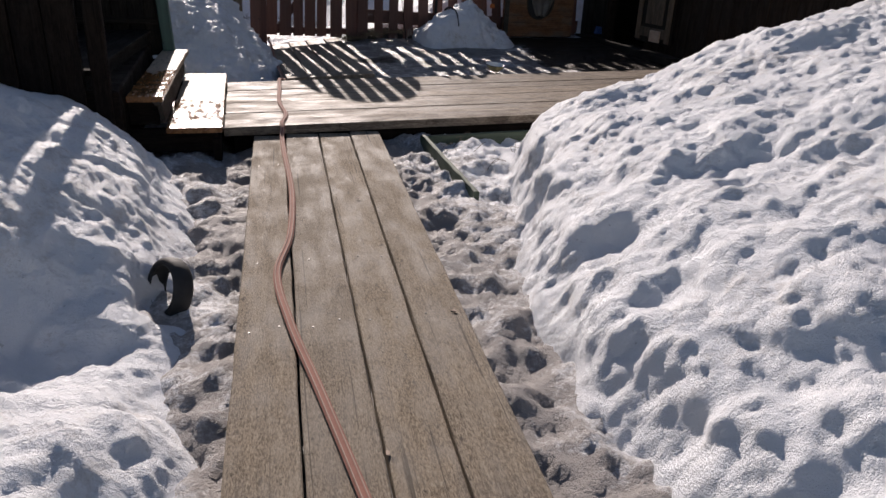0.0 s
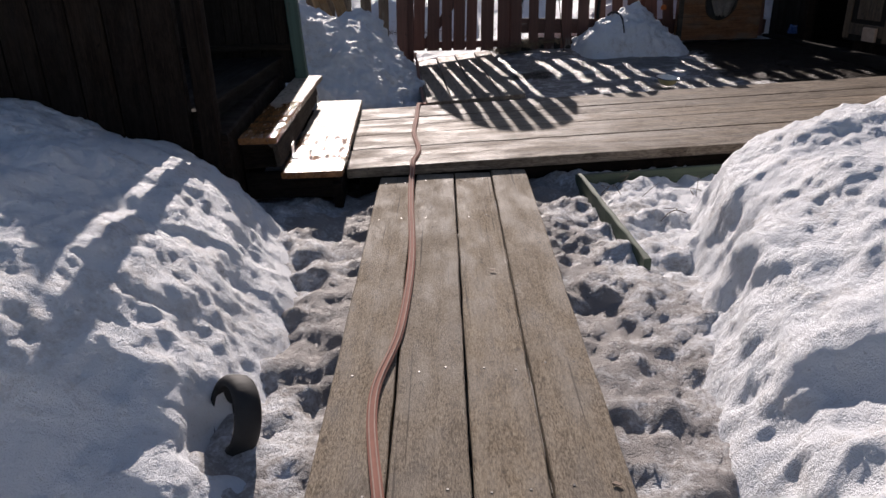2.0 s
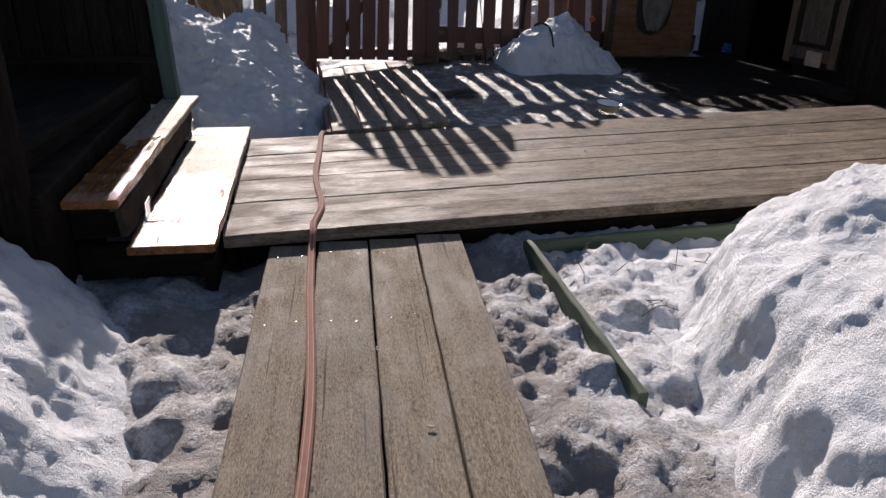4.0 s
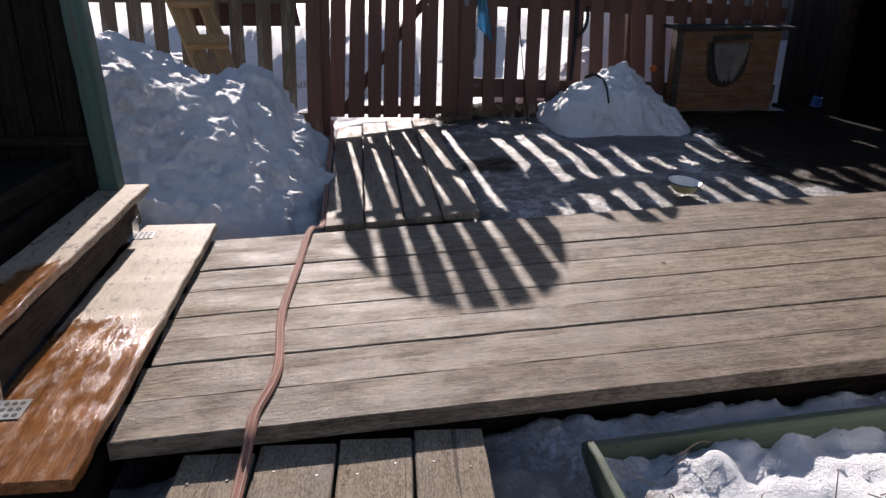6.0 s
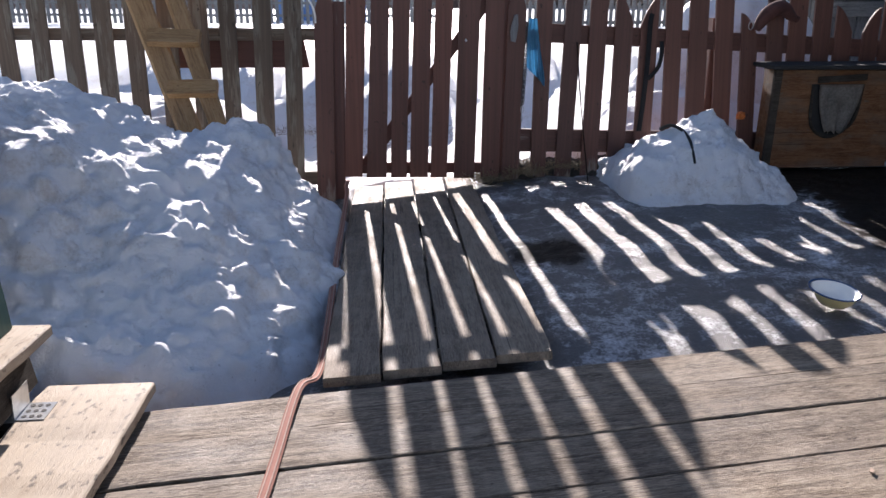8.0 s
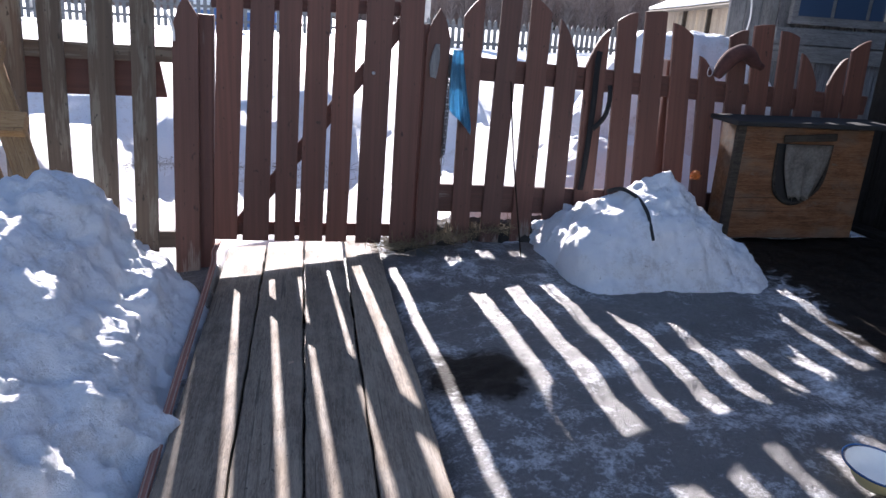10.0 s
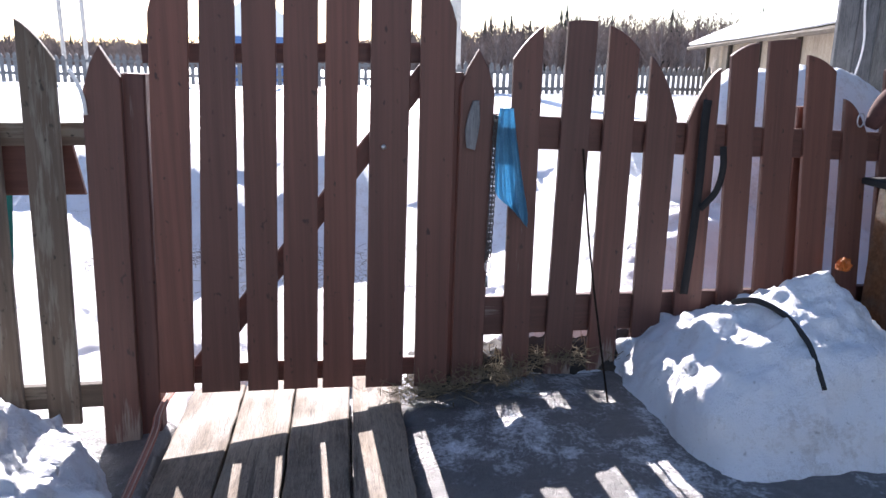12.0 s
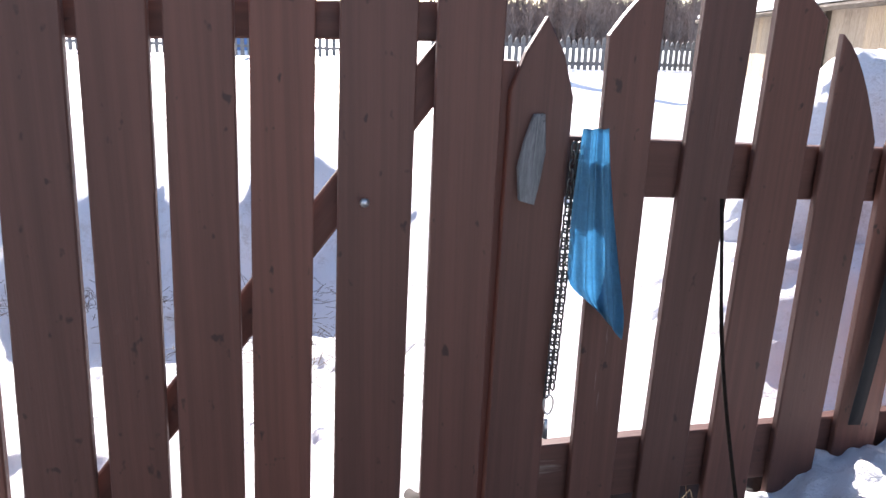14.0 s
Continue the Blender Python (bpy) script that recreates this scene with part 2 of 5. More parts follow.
FRESH_WOOD = wood("yellow_ladder_wood", (0.24, 0.13, 0.06), (0.36, 0.22, 0.10), (0.46, 0.30, 0.16), 0.6, (0.2, 0.12, 0.06), 0.3)
PLY_WOOD = wood("orange_kennel_board", (0.10, 0.040, 0.017), (0.19, 0.083, 0.037), (0.29, 0.155, 0.08), 0.7, (0.15, 0.115, 0.085), 0.8)
BROWN_PAINT = paint_wood("brown_fence_paint", (0.125, 0.051, 0.036), (0.20, 0.15, 0.12), 0.70)
BROWN_WORN = paint_wood("worn_brown_fence_paint", (0.118, 0.05, 0.036), (0.23, 0.18, 0.15), 0.65, 0.6, 0.24)
RED_BROWN = paint_wood("red_brown_gate_paint", (0.085, 0.034, 0.026), (0.15, 0.11, 0.09), 0.64)
OLD_FENCE = paint_wood("faded_picket_paint", (0.10, 0.078, 0.058), (0.17, 0.15, 0.12), 0.52, 0.8)
GREEN_PAINT = paint_wood("faded_green_paint", (0.065, 0.095, 0.062), (0.12, 0.105, 0.08), 0.56)
TEAL_PAINT = paint_wood("worn_teal_paint", (0.055, 0.115, 0.10), (0.10, 0.085, 0.065), 0.56)
BLACK_RUBBER = plain("black_rubber", (0.018, 0.017, 0.017), 0.7)
BLACK_CLOTH = plain("black_strap", (0.012, 0.012, 0.013), 0.9)
HOSE_RED = plain("salmon_hose_rubber", (0.32, 0.14, 0.10), 0.85, 0, 0.1)
HOSE_PALE = plain("pale_hose_stripe", (0.46, 0.32, 0.26), 0.85, 0, 0.08)
STEEL = plain("galvanised_steel", (0.55, 0.56, 0.56), 0.35, 0.9)
DARK_STEEL = plain("dark_chain_steel", (0.10, 0.095, 0.09), 0.45, 0.8)
ENAMEL = plain("white_enamel", (0.78, 0.80, 0.78), 0.25, 0, 0.05)
ENAMEL_RIM = plain("blue_enamel_rim", (0.02, 0.06, 0.16), 0.25)
ENAMEL_OUT = plain("cream_enamel", (0.62, 0.55, 0.28), 0.3, 0, 0.06)
BLUE_CLOTH = plain("blue_cotton", (0.13, 0.34, 0.50), 0.9, 0, 0.1, 120)
TEAL_CLOTH = plain("teal_cloth", (0.02, 0.12, 0.12), 0.9)
GREY_CLOTH = plain("grey_felt", (0.30, 0.27, 0.24), 0.95, 0, 0.25, 60)
BOOT_FELT = plain("brown_felt", (0.075, 0.03, 0.025), 0.95, 0, 0.2, 80)
STRAW = plain("dry_straw", (0.20, 0.15, 0.085), 0.85, 0, 0.25, 90)
TWIG = plain("dry_twig", (0.13, 0.095, 0.07), 0.85)
BARK = plain("grey_birch_bark", (0.20, 0.155, 0.135), 0.9, 0, 0.3, 2)
NEEDLES = plain("spruce_needles", (0.045, 0.055, 0.038), 0.9, 0, 0.3, 2)
ROOF_FELT = plain("black_roof_felt", (0.02, 0.02, 0.021), 0.8)
POLE_GREY = plain("grey_concrete_pole", (0.42, 0.41, 0.39), 0.8)
GREY_WALL = wood("grey_outbuilding_plank", (0.11, 0.115, 0.12), (0.19, 0.195, 0.20), (0.27, 0.275, 0.28), 0.85, (0.08, 0.08, 0.08), 0.4)
TAN_WALL = wood("tan_barn_board", (0.28, 0.22, 0.16), (0.40, 0.33, 0.25), (0.5, 0.42, 0.33), 0.85, (0.2, 0.15, 0.1), 0.3)
BLUE_WALL = plain("blue_cottage_paint", (0.10, 0.20, 0.42), 0.7)
PINK_BLOCK = plain("pale_pine_block", (0.42, 0.30, 0.22), 0.7)
PALE_CARD = plain("white_plastic", (0.75, 0.75, 0.74), 0.5, 0, 0.05)
BLUE_PLASTIC = plain("blue_plastic", (0.012, 0.05, 0.17), 0.4)
ORANGE_PLASTIC = plain("orange_plastic", (0.5, 0.13, 0.02), 0.5)
GLASS, _nt, _n, _b = shader("window_glass")
_b.inputs["Base Color"].default_value = (0.05, 0.09, 0.16, 1)
_b.inputs["Roughness"].default_value = 0.04
_b.inputs["Specular IOR Level"].default_value = 0.9


# ---- builders ----
def wm(ob):
    return (wm(ob.parent) if ob.parent else Matrix()) @ ob.matrix_basis


def thing(name, at, label, category, group="", kind=""):
    ob = new(name)
    ob.empty_display_size = 0.05
    ob.matrix_basis = Matrix.Translation(at)
    return tagged(ob, label, category, group, kind)


def part(name, bm, material, parent=None, label="", m=None):
    if isinstance(bm, bpy.types.Mesh):
        me = bm
    else:
        me = bpy.data.meshes.new(name)
        bm.to_mesh(me)
        bm.free()
        me.materials.append(material)
    ob = new(name, me)
    m = m or Matrix()
    if parent:
        ob.parent = parent
        ob.matrix_basis = wm(parent).inverted() @ m
    else:
        ob.matrix_basis = m
    if label:
        ob["label"] = label
    return ob


def basis(origin, xdir, up):
    """A pose at origin whose x runs along xdir and whose z leans to up."""
    x = Vector(xdir).normalized()
    y = Vector(up).cross(x).normalized()
    z = x.cross(y)
    m = Matrix((x, y, z)).transposed().to_4x4()
    return Matrix.Translation(origin) @ m


def plank_bm(length, width, thick, rng, bevel=0.004, wobble=0.003, cuts=10, cup=0.0):
    """A board along x from 0, its width on y and its top face at z = 0."""
    bm = bmesh.new()
    rings = []
    for i in range(cuts + 1):
        x = length * i / cuts
        jl, jr, jz = (rng.uniform(-wobble, wobble) for _ in range(3))
        w0, w1, b = -width / 2 + jl, width / 2 + jr, bevel
        x += 0 if 0 < i < cuts else rng.uniform(-wobble, wobble)
        e = b * 0.6 if i in (0, cuts) else 0
        ring = [(w0, -b - e), (w0 + b, -e), (0, cup - e), (w1 - b, -e), (w1, -b - e), (w1, -thick + b), (w1 - b, -thick), (w0 + b, -thick), (w0, -thick + b)]
        rings.append([bm.verts.new((x, y, z + jz * 0.6)) for y, z in ring])
    n = len(rings[0])
    for a, c in zip(rings, rings[1:]):
        for k in range(n):
            bm.faces.new((a[k], a[(k + 1) % n], c[(k + 1) % n], c[k]))
    bm.faces.new(rings[0][::-1])
    bm.faces.new(rings[-1])
    bmesh.ops.recalc_face_normals(bm, faces=bm.faces)
    return bm


def plank(name, material, parent, a, b, width, thick, up=(0, 0, 1), seed=0, label="", **kw):
    """A board from a to b, lying with its upper face through both."""
    rng = random.Random(f"{name}{seed}{a}")
    d = Vector(b) - Vector(a)
    return part(name, plank_bm(d.length, width, thick, rng, **kw), material, parent, label, basis(a, d, up))


def prism_bm(outline, thick, bevel=0.003):
    """An outline in x, y raised from z = -thick to 0, with bevelled rims."""
    bm = bmesh.new()
    low = [bm.verts.new((x, y, -thick)) for x, y in outline]
    high = [bm.verts.new((x, y, 0)) for x, y in outline]
    bm.faces.new(high)
    bm.faces.new(low[::-1])
    n = len(outline)
    for i in range(n):
        bm.faces.new((low[i], low[(i + 1) % n], high[(i + 1) % n], high[i]))
    bmesh.ops.recalc_face_normals(bm, faces=bm.faces)
    if bevel:
        rims = [e for e in bm.edges if all(abs(v.co.z) < 1e-6 for v in e.verts) or all(abs(v.co.z + thick) < 1e-6 for v in e.verts)]
        bmesh.ops.bevel(bm, geom=rims, offset=bevel, segments=1, affect="EDGES")
    return bm


def box_bm(sx, sy, sz, bevel=0.006):
    """A box standing on z = 0."""
    return prism_bm_z([(-sx / 2, -sy / 2), (sx / 2, -sy / 2), (sx / 2, sy / 2), (-sx / 2, sy / 2)], sz, bevel)


def prism_bm_z(outline, height, bevel):
    bm = prism_bm(outline, height, bevel)
    bmesh.ops.translate(bm, verts=bm.verts, vec=(0, 0, height))
    return bm


def smooth(bm):
    for f in bm.faces:
        f.smooth = True
    return bm


def spline(points, steps=8):
    """A smooth line through the points."""
    p = [Vector(q) for q in points]
    p = [2 * p[0] - p[1]] + p + [2 * p[-1] - p[-2]]
    out = []
    for i in range(1, len(p) - 2):
        for k in range(steps):
            t = k / steps
            a, b, c, d = p[i - 1:i + 3]
            out.append(0.5 * (2 * b + (c - a) * t + (2 * a - 5 * b + 4 * c - d) * t * t + (3 * b - a - 3 * c + d) * t ** 3))
    return out + [p[-2]]


def sweep_bm(points, section, up=(0, 0, 1), taper=None):
    """A section (side, height pairs) carried along a line."""
    bm = bmesh.new()
    rings = []
    for i, q in enumerate(points):
        d = (points[min(i + 1, len(points) - 1)] - points[max(i - 1, 0)]).normalized()
        u = Vector(up)
        s = d.cross(u)
        s = s.normalized() if s.length > 1e-4 else Vector((1, 0, 0))
        u = s.cross(d)
        f = taper(i / (len(points) - 1)) if taper else 1.0
        rings.append([bm.verts.new(q + s * (a * f) + u * (h * f)) for a, h in section])
    n = len(section)
    for a, c in zip(rings, rings[1:]):
        for k in range(n):
            bm.faces.new((a[k], a[(k + 1) % n], c[(k + 1) % n], c[k]))
    bm.faces.new(rings[0][::-1])
    bm.faces.new(rings[-1])
    bmesh.ops.recalc_face_normals(bm, faces=bm.faces)
    return smooth(bm)


def circle(r, n=8, ry=None):
    return [(r * math.cos(2 * math.pi * k / n), (ry or r) * math.sin(2 * math.pi * k / n)) for k in range(n)]


# ---- relief of the snow ----
def hash2(ix, iy, seed):
    h = (ix.astype(np.int64) * 374761393 + iy.astype(np.int64) * 668265263 + seed * 1442695041) & 0xFFFFFFFF
    h = ((h ^ (h >> 13)) * 1274126177) & 0xFFFFFFFF
    h = ((h ^ (h >> 16)) * 2246822519) & 0xFFFFFFFF
    return ((h ^ (h >> 15)) & 0xFFFFFF) / float(0xFFFFFF)


def value_noise(x, y, seed=0):
    ix, iy = np.floor(x), np.floor(y)
    fx, fy = x - ix, y - iy
    fx, fy = fx * fx * fx * (fx * (fx * 6 - 15) + 10), fy * fy * fy * (fy * (fy * 6 - 15) + 10)
    a, b = hash2(ix, iy, seed), hash2(ix + 1, iy, seed)
    c, d = hash2(ix, iy + 1, seed), hash2(ix + 1, iy + 1, seed)
    return (a + (b - a) * fx) * (1 - fy) + (c + (d - c) * fx) * fy - 0.5


def fbm(x, y, size, octaves=4, seed=0, gain=0.5):
    s, a, f = 0, 1.0, 1.0 / size
    for o in range(octaves):
        c, n = math.cos(o * 1.1 + 0.4), math.sin(o * 1.1 + 0.4)
        s = s + a * value_noise((x * c - y * n) * f, (x * n + y * c) * f, seed + o * 17)
        a, f = a * gain, f * 2.03
    return s


def cups(x, y, size, seed=0):
    """Distance to the nearest of scattered points: 0 in a hollow, about 1 on the ridge between hollows."""
    u, v = x / size, y / size
    ix, iy = np.floor(u), np.floor(v)
    best = np.full(np.shape(u), 9.0)
    for dx in (-1, 0, 1):
        for dy in (-1, 0, 1):
            px = ix + dx + hash2(ix + dx, iy + dy, seed)
            py = iy + dy + hash2(ix + dx, iy + dy, seed + 71)
            best = np.minimum(best, (px - u) ** 2 + (py - v) ** 2)
    return np.sqrt(best)


def step01(a, b, x):
    t = np.clip((x - a) / (b - a), 0, 1)
    return t * t * (3 - 2 * t)


def hash3(ix, iy, iz, seed):
    return hash2(ix + 57 * iz, iy + 131 * iz, seed)


def value_noise3(x, y, z, seed=0):
    iz = np.floor(z)
    fz = z - iz
    fz = fz * fz * (3 - 2 * fz)
    ix, iy = np.floor(x), np.floor(y)
    fx, fy = x - ix, y - iy
    fx, fy = fx * fx * (3 - 2 * fx), fy * fy * (3 - 2 * fy)
    out = 0
    for dz, wz in ((0, 1 - fz), (1, fz)):
        a, b = hash3(ix, iy, iz + dz, seed), hash3(ix + 1, iy, iz + dz, seed)
        c, d = hash3(ix, iy + 1, iz + dz, seed), hash3(ix + 1, iy + 1, iz + dz, seed)
        out = out + wz * ((a + (b - a) * fx) * (1 - fy) + (c + (d - c) * fx) * fy)
    return out - 0.5


def fbm3(x, y, z, size, octaves=4, seed=0, gain=0.5):
    s, a, f = 0, 1.0, 1.0 / size
    for o in range(octaves):
        c, n = math.cos(o * 1.3 + 0.5), math.sin(o * 1.3 + 0.5)
        u, w = x * c - z * n, x * n + z * c
        s = s + a * value_noise3(u * f + 3.1 * o, y * f + 7.7 * o, w * f, seed + o * 13)
        a, f = a * gain, f * 2.1
    return s


def cells3(x, y, z, size, seed=0):
    """Distance to the nearest of points scattered through space."""
    u, v, w = x / size, y / size, z / size
    ix, iy, iz = np.floor(u), np.floor(v), np.floor(w)
    best = np.full(np.shape(u), 9.0)
    for dx in (-1, 0, 1):
        for dy in (-1, 0, 1):
            for dz in (-1, 0, 1):
                jx, jy, jz = ix + dx, iy + dy, iz + dz
                best = np.minimum(best, (jx + hash3(jx, jy, jz, seed) - u) ** 2 + (jy + hash3(jx, jy, jz, seed + 31) - v) ** 2 + (jz + hash3(jx, jy, jz, seed + 67) - w) ** 2)
    return np.sqrt(best)


def lumps3(x, y, z, seed):
    """Sun-eaten crust: hollows with ridges between, rounded clods, and crumbs."""
    wx, wy, wz = (c + 0.06 * fbm3(x + k, y - k, z + k, 0.15, 3, seed + k) for k, c in ((1, x), (2, y), (3, z)))
    kind = step01(-0.15, 0.2, fbm3(x, y, z, 0.55, 2, seed + 40))
    hollow = np.clip(cells3(wx, wy, wz, 0.17, seed + 5), 0, 0.9) - 0.5
    clod = 0.55 - np.clip(cells3(wx, wy, wz, 0.11, seed + 6), 0, 0.9)
    small = 0.5 - cells3(wx, wy, wz, 0.045, seed + 7)
    return 1.0 * fbm3(x, y, z, 0.30, 5, seed + 8, 0.55) + 0.62 * (hollow * kind + clod * (1 - kind)) + 0.22 * small + 0.2 * fbm3(x, y, z, 0.035, 2, seed + 9)


def bumps(x, y, amp, seed):
    wx, wy = x + 0.07 * fbm(x, y, 0.16, 4, seed + 5), y + 0.07 * fbm(x, y, 0.16, 4, seed + 9)
    pits = np.clip(0.40 - cups(wx, wy, 0.26, seed), 0, 1) * 2.2
    rough = 0.65 + 1.0 * np.clip(fbm(x, y, 0.7, 2, seed + 60) + 0.5, 0, 1)
    return amp * rough * (0.36 * (cups(wx, wy, 0.15, seed + 2) - 0.5) - 0.13 * pits + 0.75 * fbm(x, y, 0.30, 5, seed + 3, 0.5) + 0.24 * (cups(wx, wy, 0.065, seed + 4) - 0.5)
                          + 0.13 * (cups(wx, wy, 0.034, seed + 8) - 0.5)) + 0.17 * amp * fbm(x, y, 0.06, 3, seed + 33, 0.6)


def yard_level(x, y):
    """The bare level of the yard and, past the fence, of the fields."""
    z = -0.055 + 0.02 * fbm(x, y, 0.6, 3, 2)
    back = step01(5.9, 6.6, y)
    z = z + back * (0.085 + 0.085 * np.clip(x - 1.6, -1.6, 0) + 0.02 * np.clip(x - 1.6, 0, 1.6) * step01(7.2, 8.9, y))
    z = z - (0.03 + 0.06 * step01(7.2, 8.8, y)) * step01(6.35, 6.5, y) * (1 - step01(9.3, 9.45, y)) * step01(0.36, 0.42, x) * (1 - step01(1.16, 1.24, x))
    out = step01(9.1, 9.6, y)
    z = z + 0.17 * step01(1.5, 1.75, x) * step01(9.08, 9.2, y - 0.13 * np.clip(x - 1.44, 0, 3)) * (1 - step01(9.6, 10.2, y))
    z = z + out * (-0.03 + 0.06 * fbm(x, y, 0.5, 3, 31))
    ridge = step01(10.9, 12.7, y + 0.35 * fbm(x, y, 0.9, 3, 40)) * (1 - 0.35 * step01(13.2, 15.5, y))
    lane = 1 - step01(1.0, 1.5, x + 0.2 * fbm(x, y, 0.7, 2, 44)) * (1 - step01(1.5, 2.2, x)) * (1 - step01(12.5, 15, y))
    z = z + ridge * (0.72 + 0.12 * fbm(x, y, 1.3, 3, 50)) * (0.55 + 0.45 * lane)
    right = step01(2.0, 2.9, x) * step01(9.5, 10.1, y) * (1 - step01(10.9, 12, y))
    z = z + 0.42 * right * (1 + 0.3 * fbm(x, y, 0.8, 3, 61))
    left = step01(-0.2, -0.9, x) * step01(9.25, 9.8, y) * (1 - step01(10.9, 12, y))
    z = z + 0.5 * left * (1 + 0.4 * fbm(x, y, 0.6, 3, 66))
    far = step01(13, 60, y)
    return z + far * 0.1 * fbm(x, y, 9.0, 3, 70)


def right_bank(x, y):
    edge = np.interp(y, [-2, 0.5, 1.6, 2.1, 2.4, 2.8, 3.3, 3.7, 3.95, 4.15, 4.3, 4.5], [0.82, 0.86, 0.93, 1.0, 1.06, 1.17, 1.28, 1.38, 1.54, 1.85, 2.5, 4.0])
    d = x - edge + 0.11 * fbm(x, y, 0.40, 4, 81)
    m = np.maximum(d, 0)
    rise = np.interp(y, [0.8, 2.0, 2.8, 3.4, 3.7], [0.12, 0.14, 0.17, 0.20, 0.21])
    h = np.where(d > 0, rise * step01(-0.04, 0.20, d) + 0.40 * (1 - np.exp(-m / 0.55)) + 0.07 * m + 0.16 * np.maximum(d - 0.8, 0), d * 1.2) - 0.06
    for px, py, r, deep in ((1.20, 2.17, 0.15, 0.24), (1.28, 2.95, 0.06, 0.10), (1.20, 2.98, 0.04, 0.05), (1.34, 2.50, 0.08, 0.09), (1.47, 2.52, 0.07, 0.07), (1.58, 2.55, 0.07, 0.06), (1.62, 3.04, 0.03, 0.06), (1.14, 2.40, 0.07, 0.09), (1.08, 2.22, 0.06, 0.06), (1.95, 2.75, 0.10, 0.10), (1.75, 2.15, 0.07, 0.12), (1.20, 1.72, 0.10, 0.12), (1.38, 1.85, 0.08, 0.09), (1.05, 1.6, 0.07, 0.08), (1.85, 3.3, 0.10, 0.06)):
        h = h - 0.36 * deep * np.exp(-(((x - px + 0.03 * fbm(x, y, 0.12, 3, 83)) / r) ** 2 + ((y - py) / (0.8 * r)) ** 2) ** 1.5)
    top = step01(0.15, 0.55, d)
    swell = fbm(0.45 * x + 0.3 * y, y - 0.2 * x, 0.30, 4, 95, 0.5)
    return h + top * 0.05 * swell + 0.05 * fbm(x, y, 0.8, 3, 90) * top


def left_bank(x, y):
    edge = np.interp(y, [-2, 0.8, 1.6, 2.2, 2.9, 3.6, 4.1, 4.4], [-0.22, -0.22, -0.2, -0.24, -0.22, -0.27, -0.40, -0.60])
    d = edge - x + 0.07 * fbm(x, y, 0.4, 3, 21)
    h = np.where(d > 0, 0.76 * (1 - np.exp(-np.maximum(d, 0) / 0.60)), d * 1.2) - 0.05
    h = h - 0.15 * np.exp(-((x + 0.31) / 0.085) ** 2 - ((y - 2.42) / 0.11) ** 2)
    hollow = np.exp(-((x + 0.70) / 0.30) ** 2 - ((y - 2.0) / 0.36) ** 2)
    h = h - 0.30 * hollow - 0.15 * (1 - step01(1.2, 2.4, y)) * step01(0.1, 0.5, d)
    return h + 0.05 * fbm(x, y, 0.7, 3, 91)


def back_heap(x, y):
    edge = np.interp(y, [6.1, 6.3, 6.6, 7.2, 8.0, 8.35, 8.6, 8.85, 9.0], [-0.45, 0.02, 0.30, 0.36, 0.36, 0.33, 0.20, 0.06, -0.05])
    d = edge - x + 0.06 * fbm(x, y, 0.4, 3, 121)
    h = np.where(d > 0, 0.84 * (1 - np.exp(-np.maximum(d, 0) / 0.62)), d * 1.5)
    h = h * (0.35 + 0.65 * step01(6.15, 7.2, y)) * (1 - 0.45 * step01(7.7, 8.9, y)) - 0.02
    h = h + 0.24 * np.exp(-((x + 0.08) / 0.26) ** 2 - ((y - 8.30) / 0.36) ** 2) + 0.10 * step01(-0.45, -0.9, x) * step01(6.6, 7.4, y)
    return h + 0.06 * fbm(x, y, 0.5, 3, 131) * step01(0, 0.3, d)


def stick_heap(x, y):
    u, v = x + 0.08 * fbm(x, y, 0.3, 3, 141), y + 0.08 * fbm(x, y, 0.3, 3, 142)
    ridge = np.interp(u, [2.06, 2.12, 2.20, 2.30, 2.47, 2.74, 3.02, 3.19, 3.42], [-0.08, 0.13, 0.25, 0.31, 0.38, 0.46, 0.25, 0.08, -0.08])
    front = np.interp(v, [8.16, 8.26, 8.36, 8.52, 8.70, 9.0, 9.2], [-0.05, 0.30, 0.60, 0.84, 1.0, 0.9, 0.7])
    skirt = 0.09 * (1 - step01(0.2, 1.05, np.hypot((u - 2.70) / 0.80, (v - 8.55) / 0.50)))
    return np.where(ridge > 0, ridge * front, ridge) + skirt - 0.03


def far_heap(x, y):
    r = np.sqrt(((x - 3.72) / np.where(x < 3.72, 1.15, 1.45)) ** 2 + ((y - 10.55) / 0.72) ** 2) + 0.12 * fbm(x, y, 0.8, 3, 151)
    return 1.26 * (1 - step01(0.22, 1.20, r)) - 0.15 * step01(1.1, 1.35, r) + bumps(x, y, 0.06, 17)


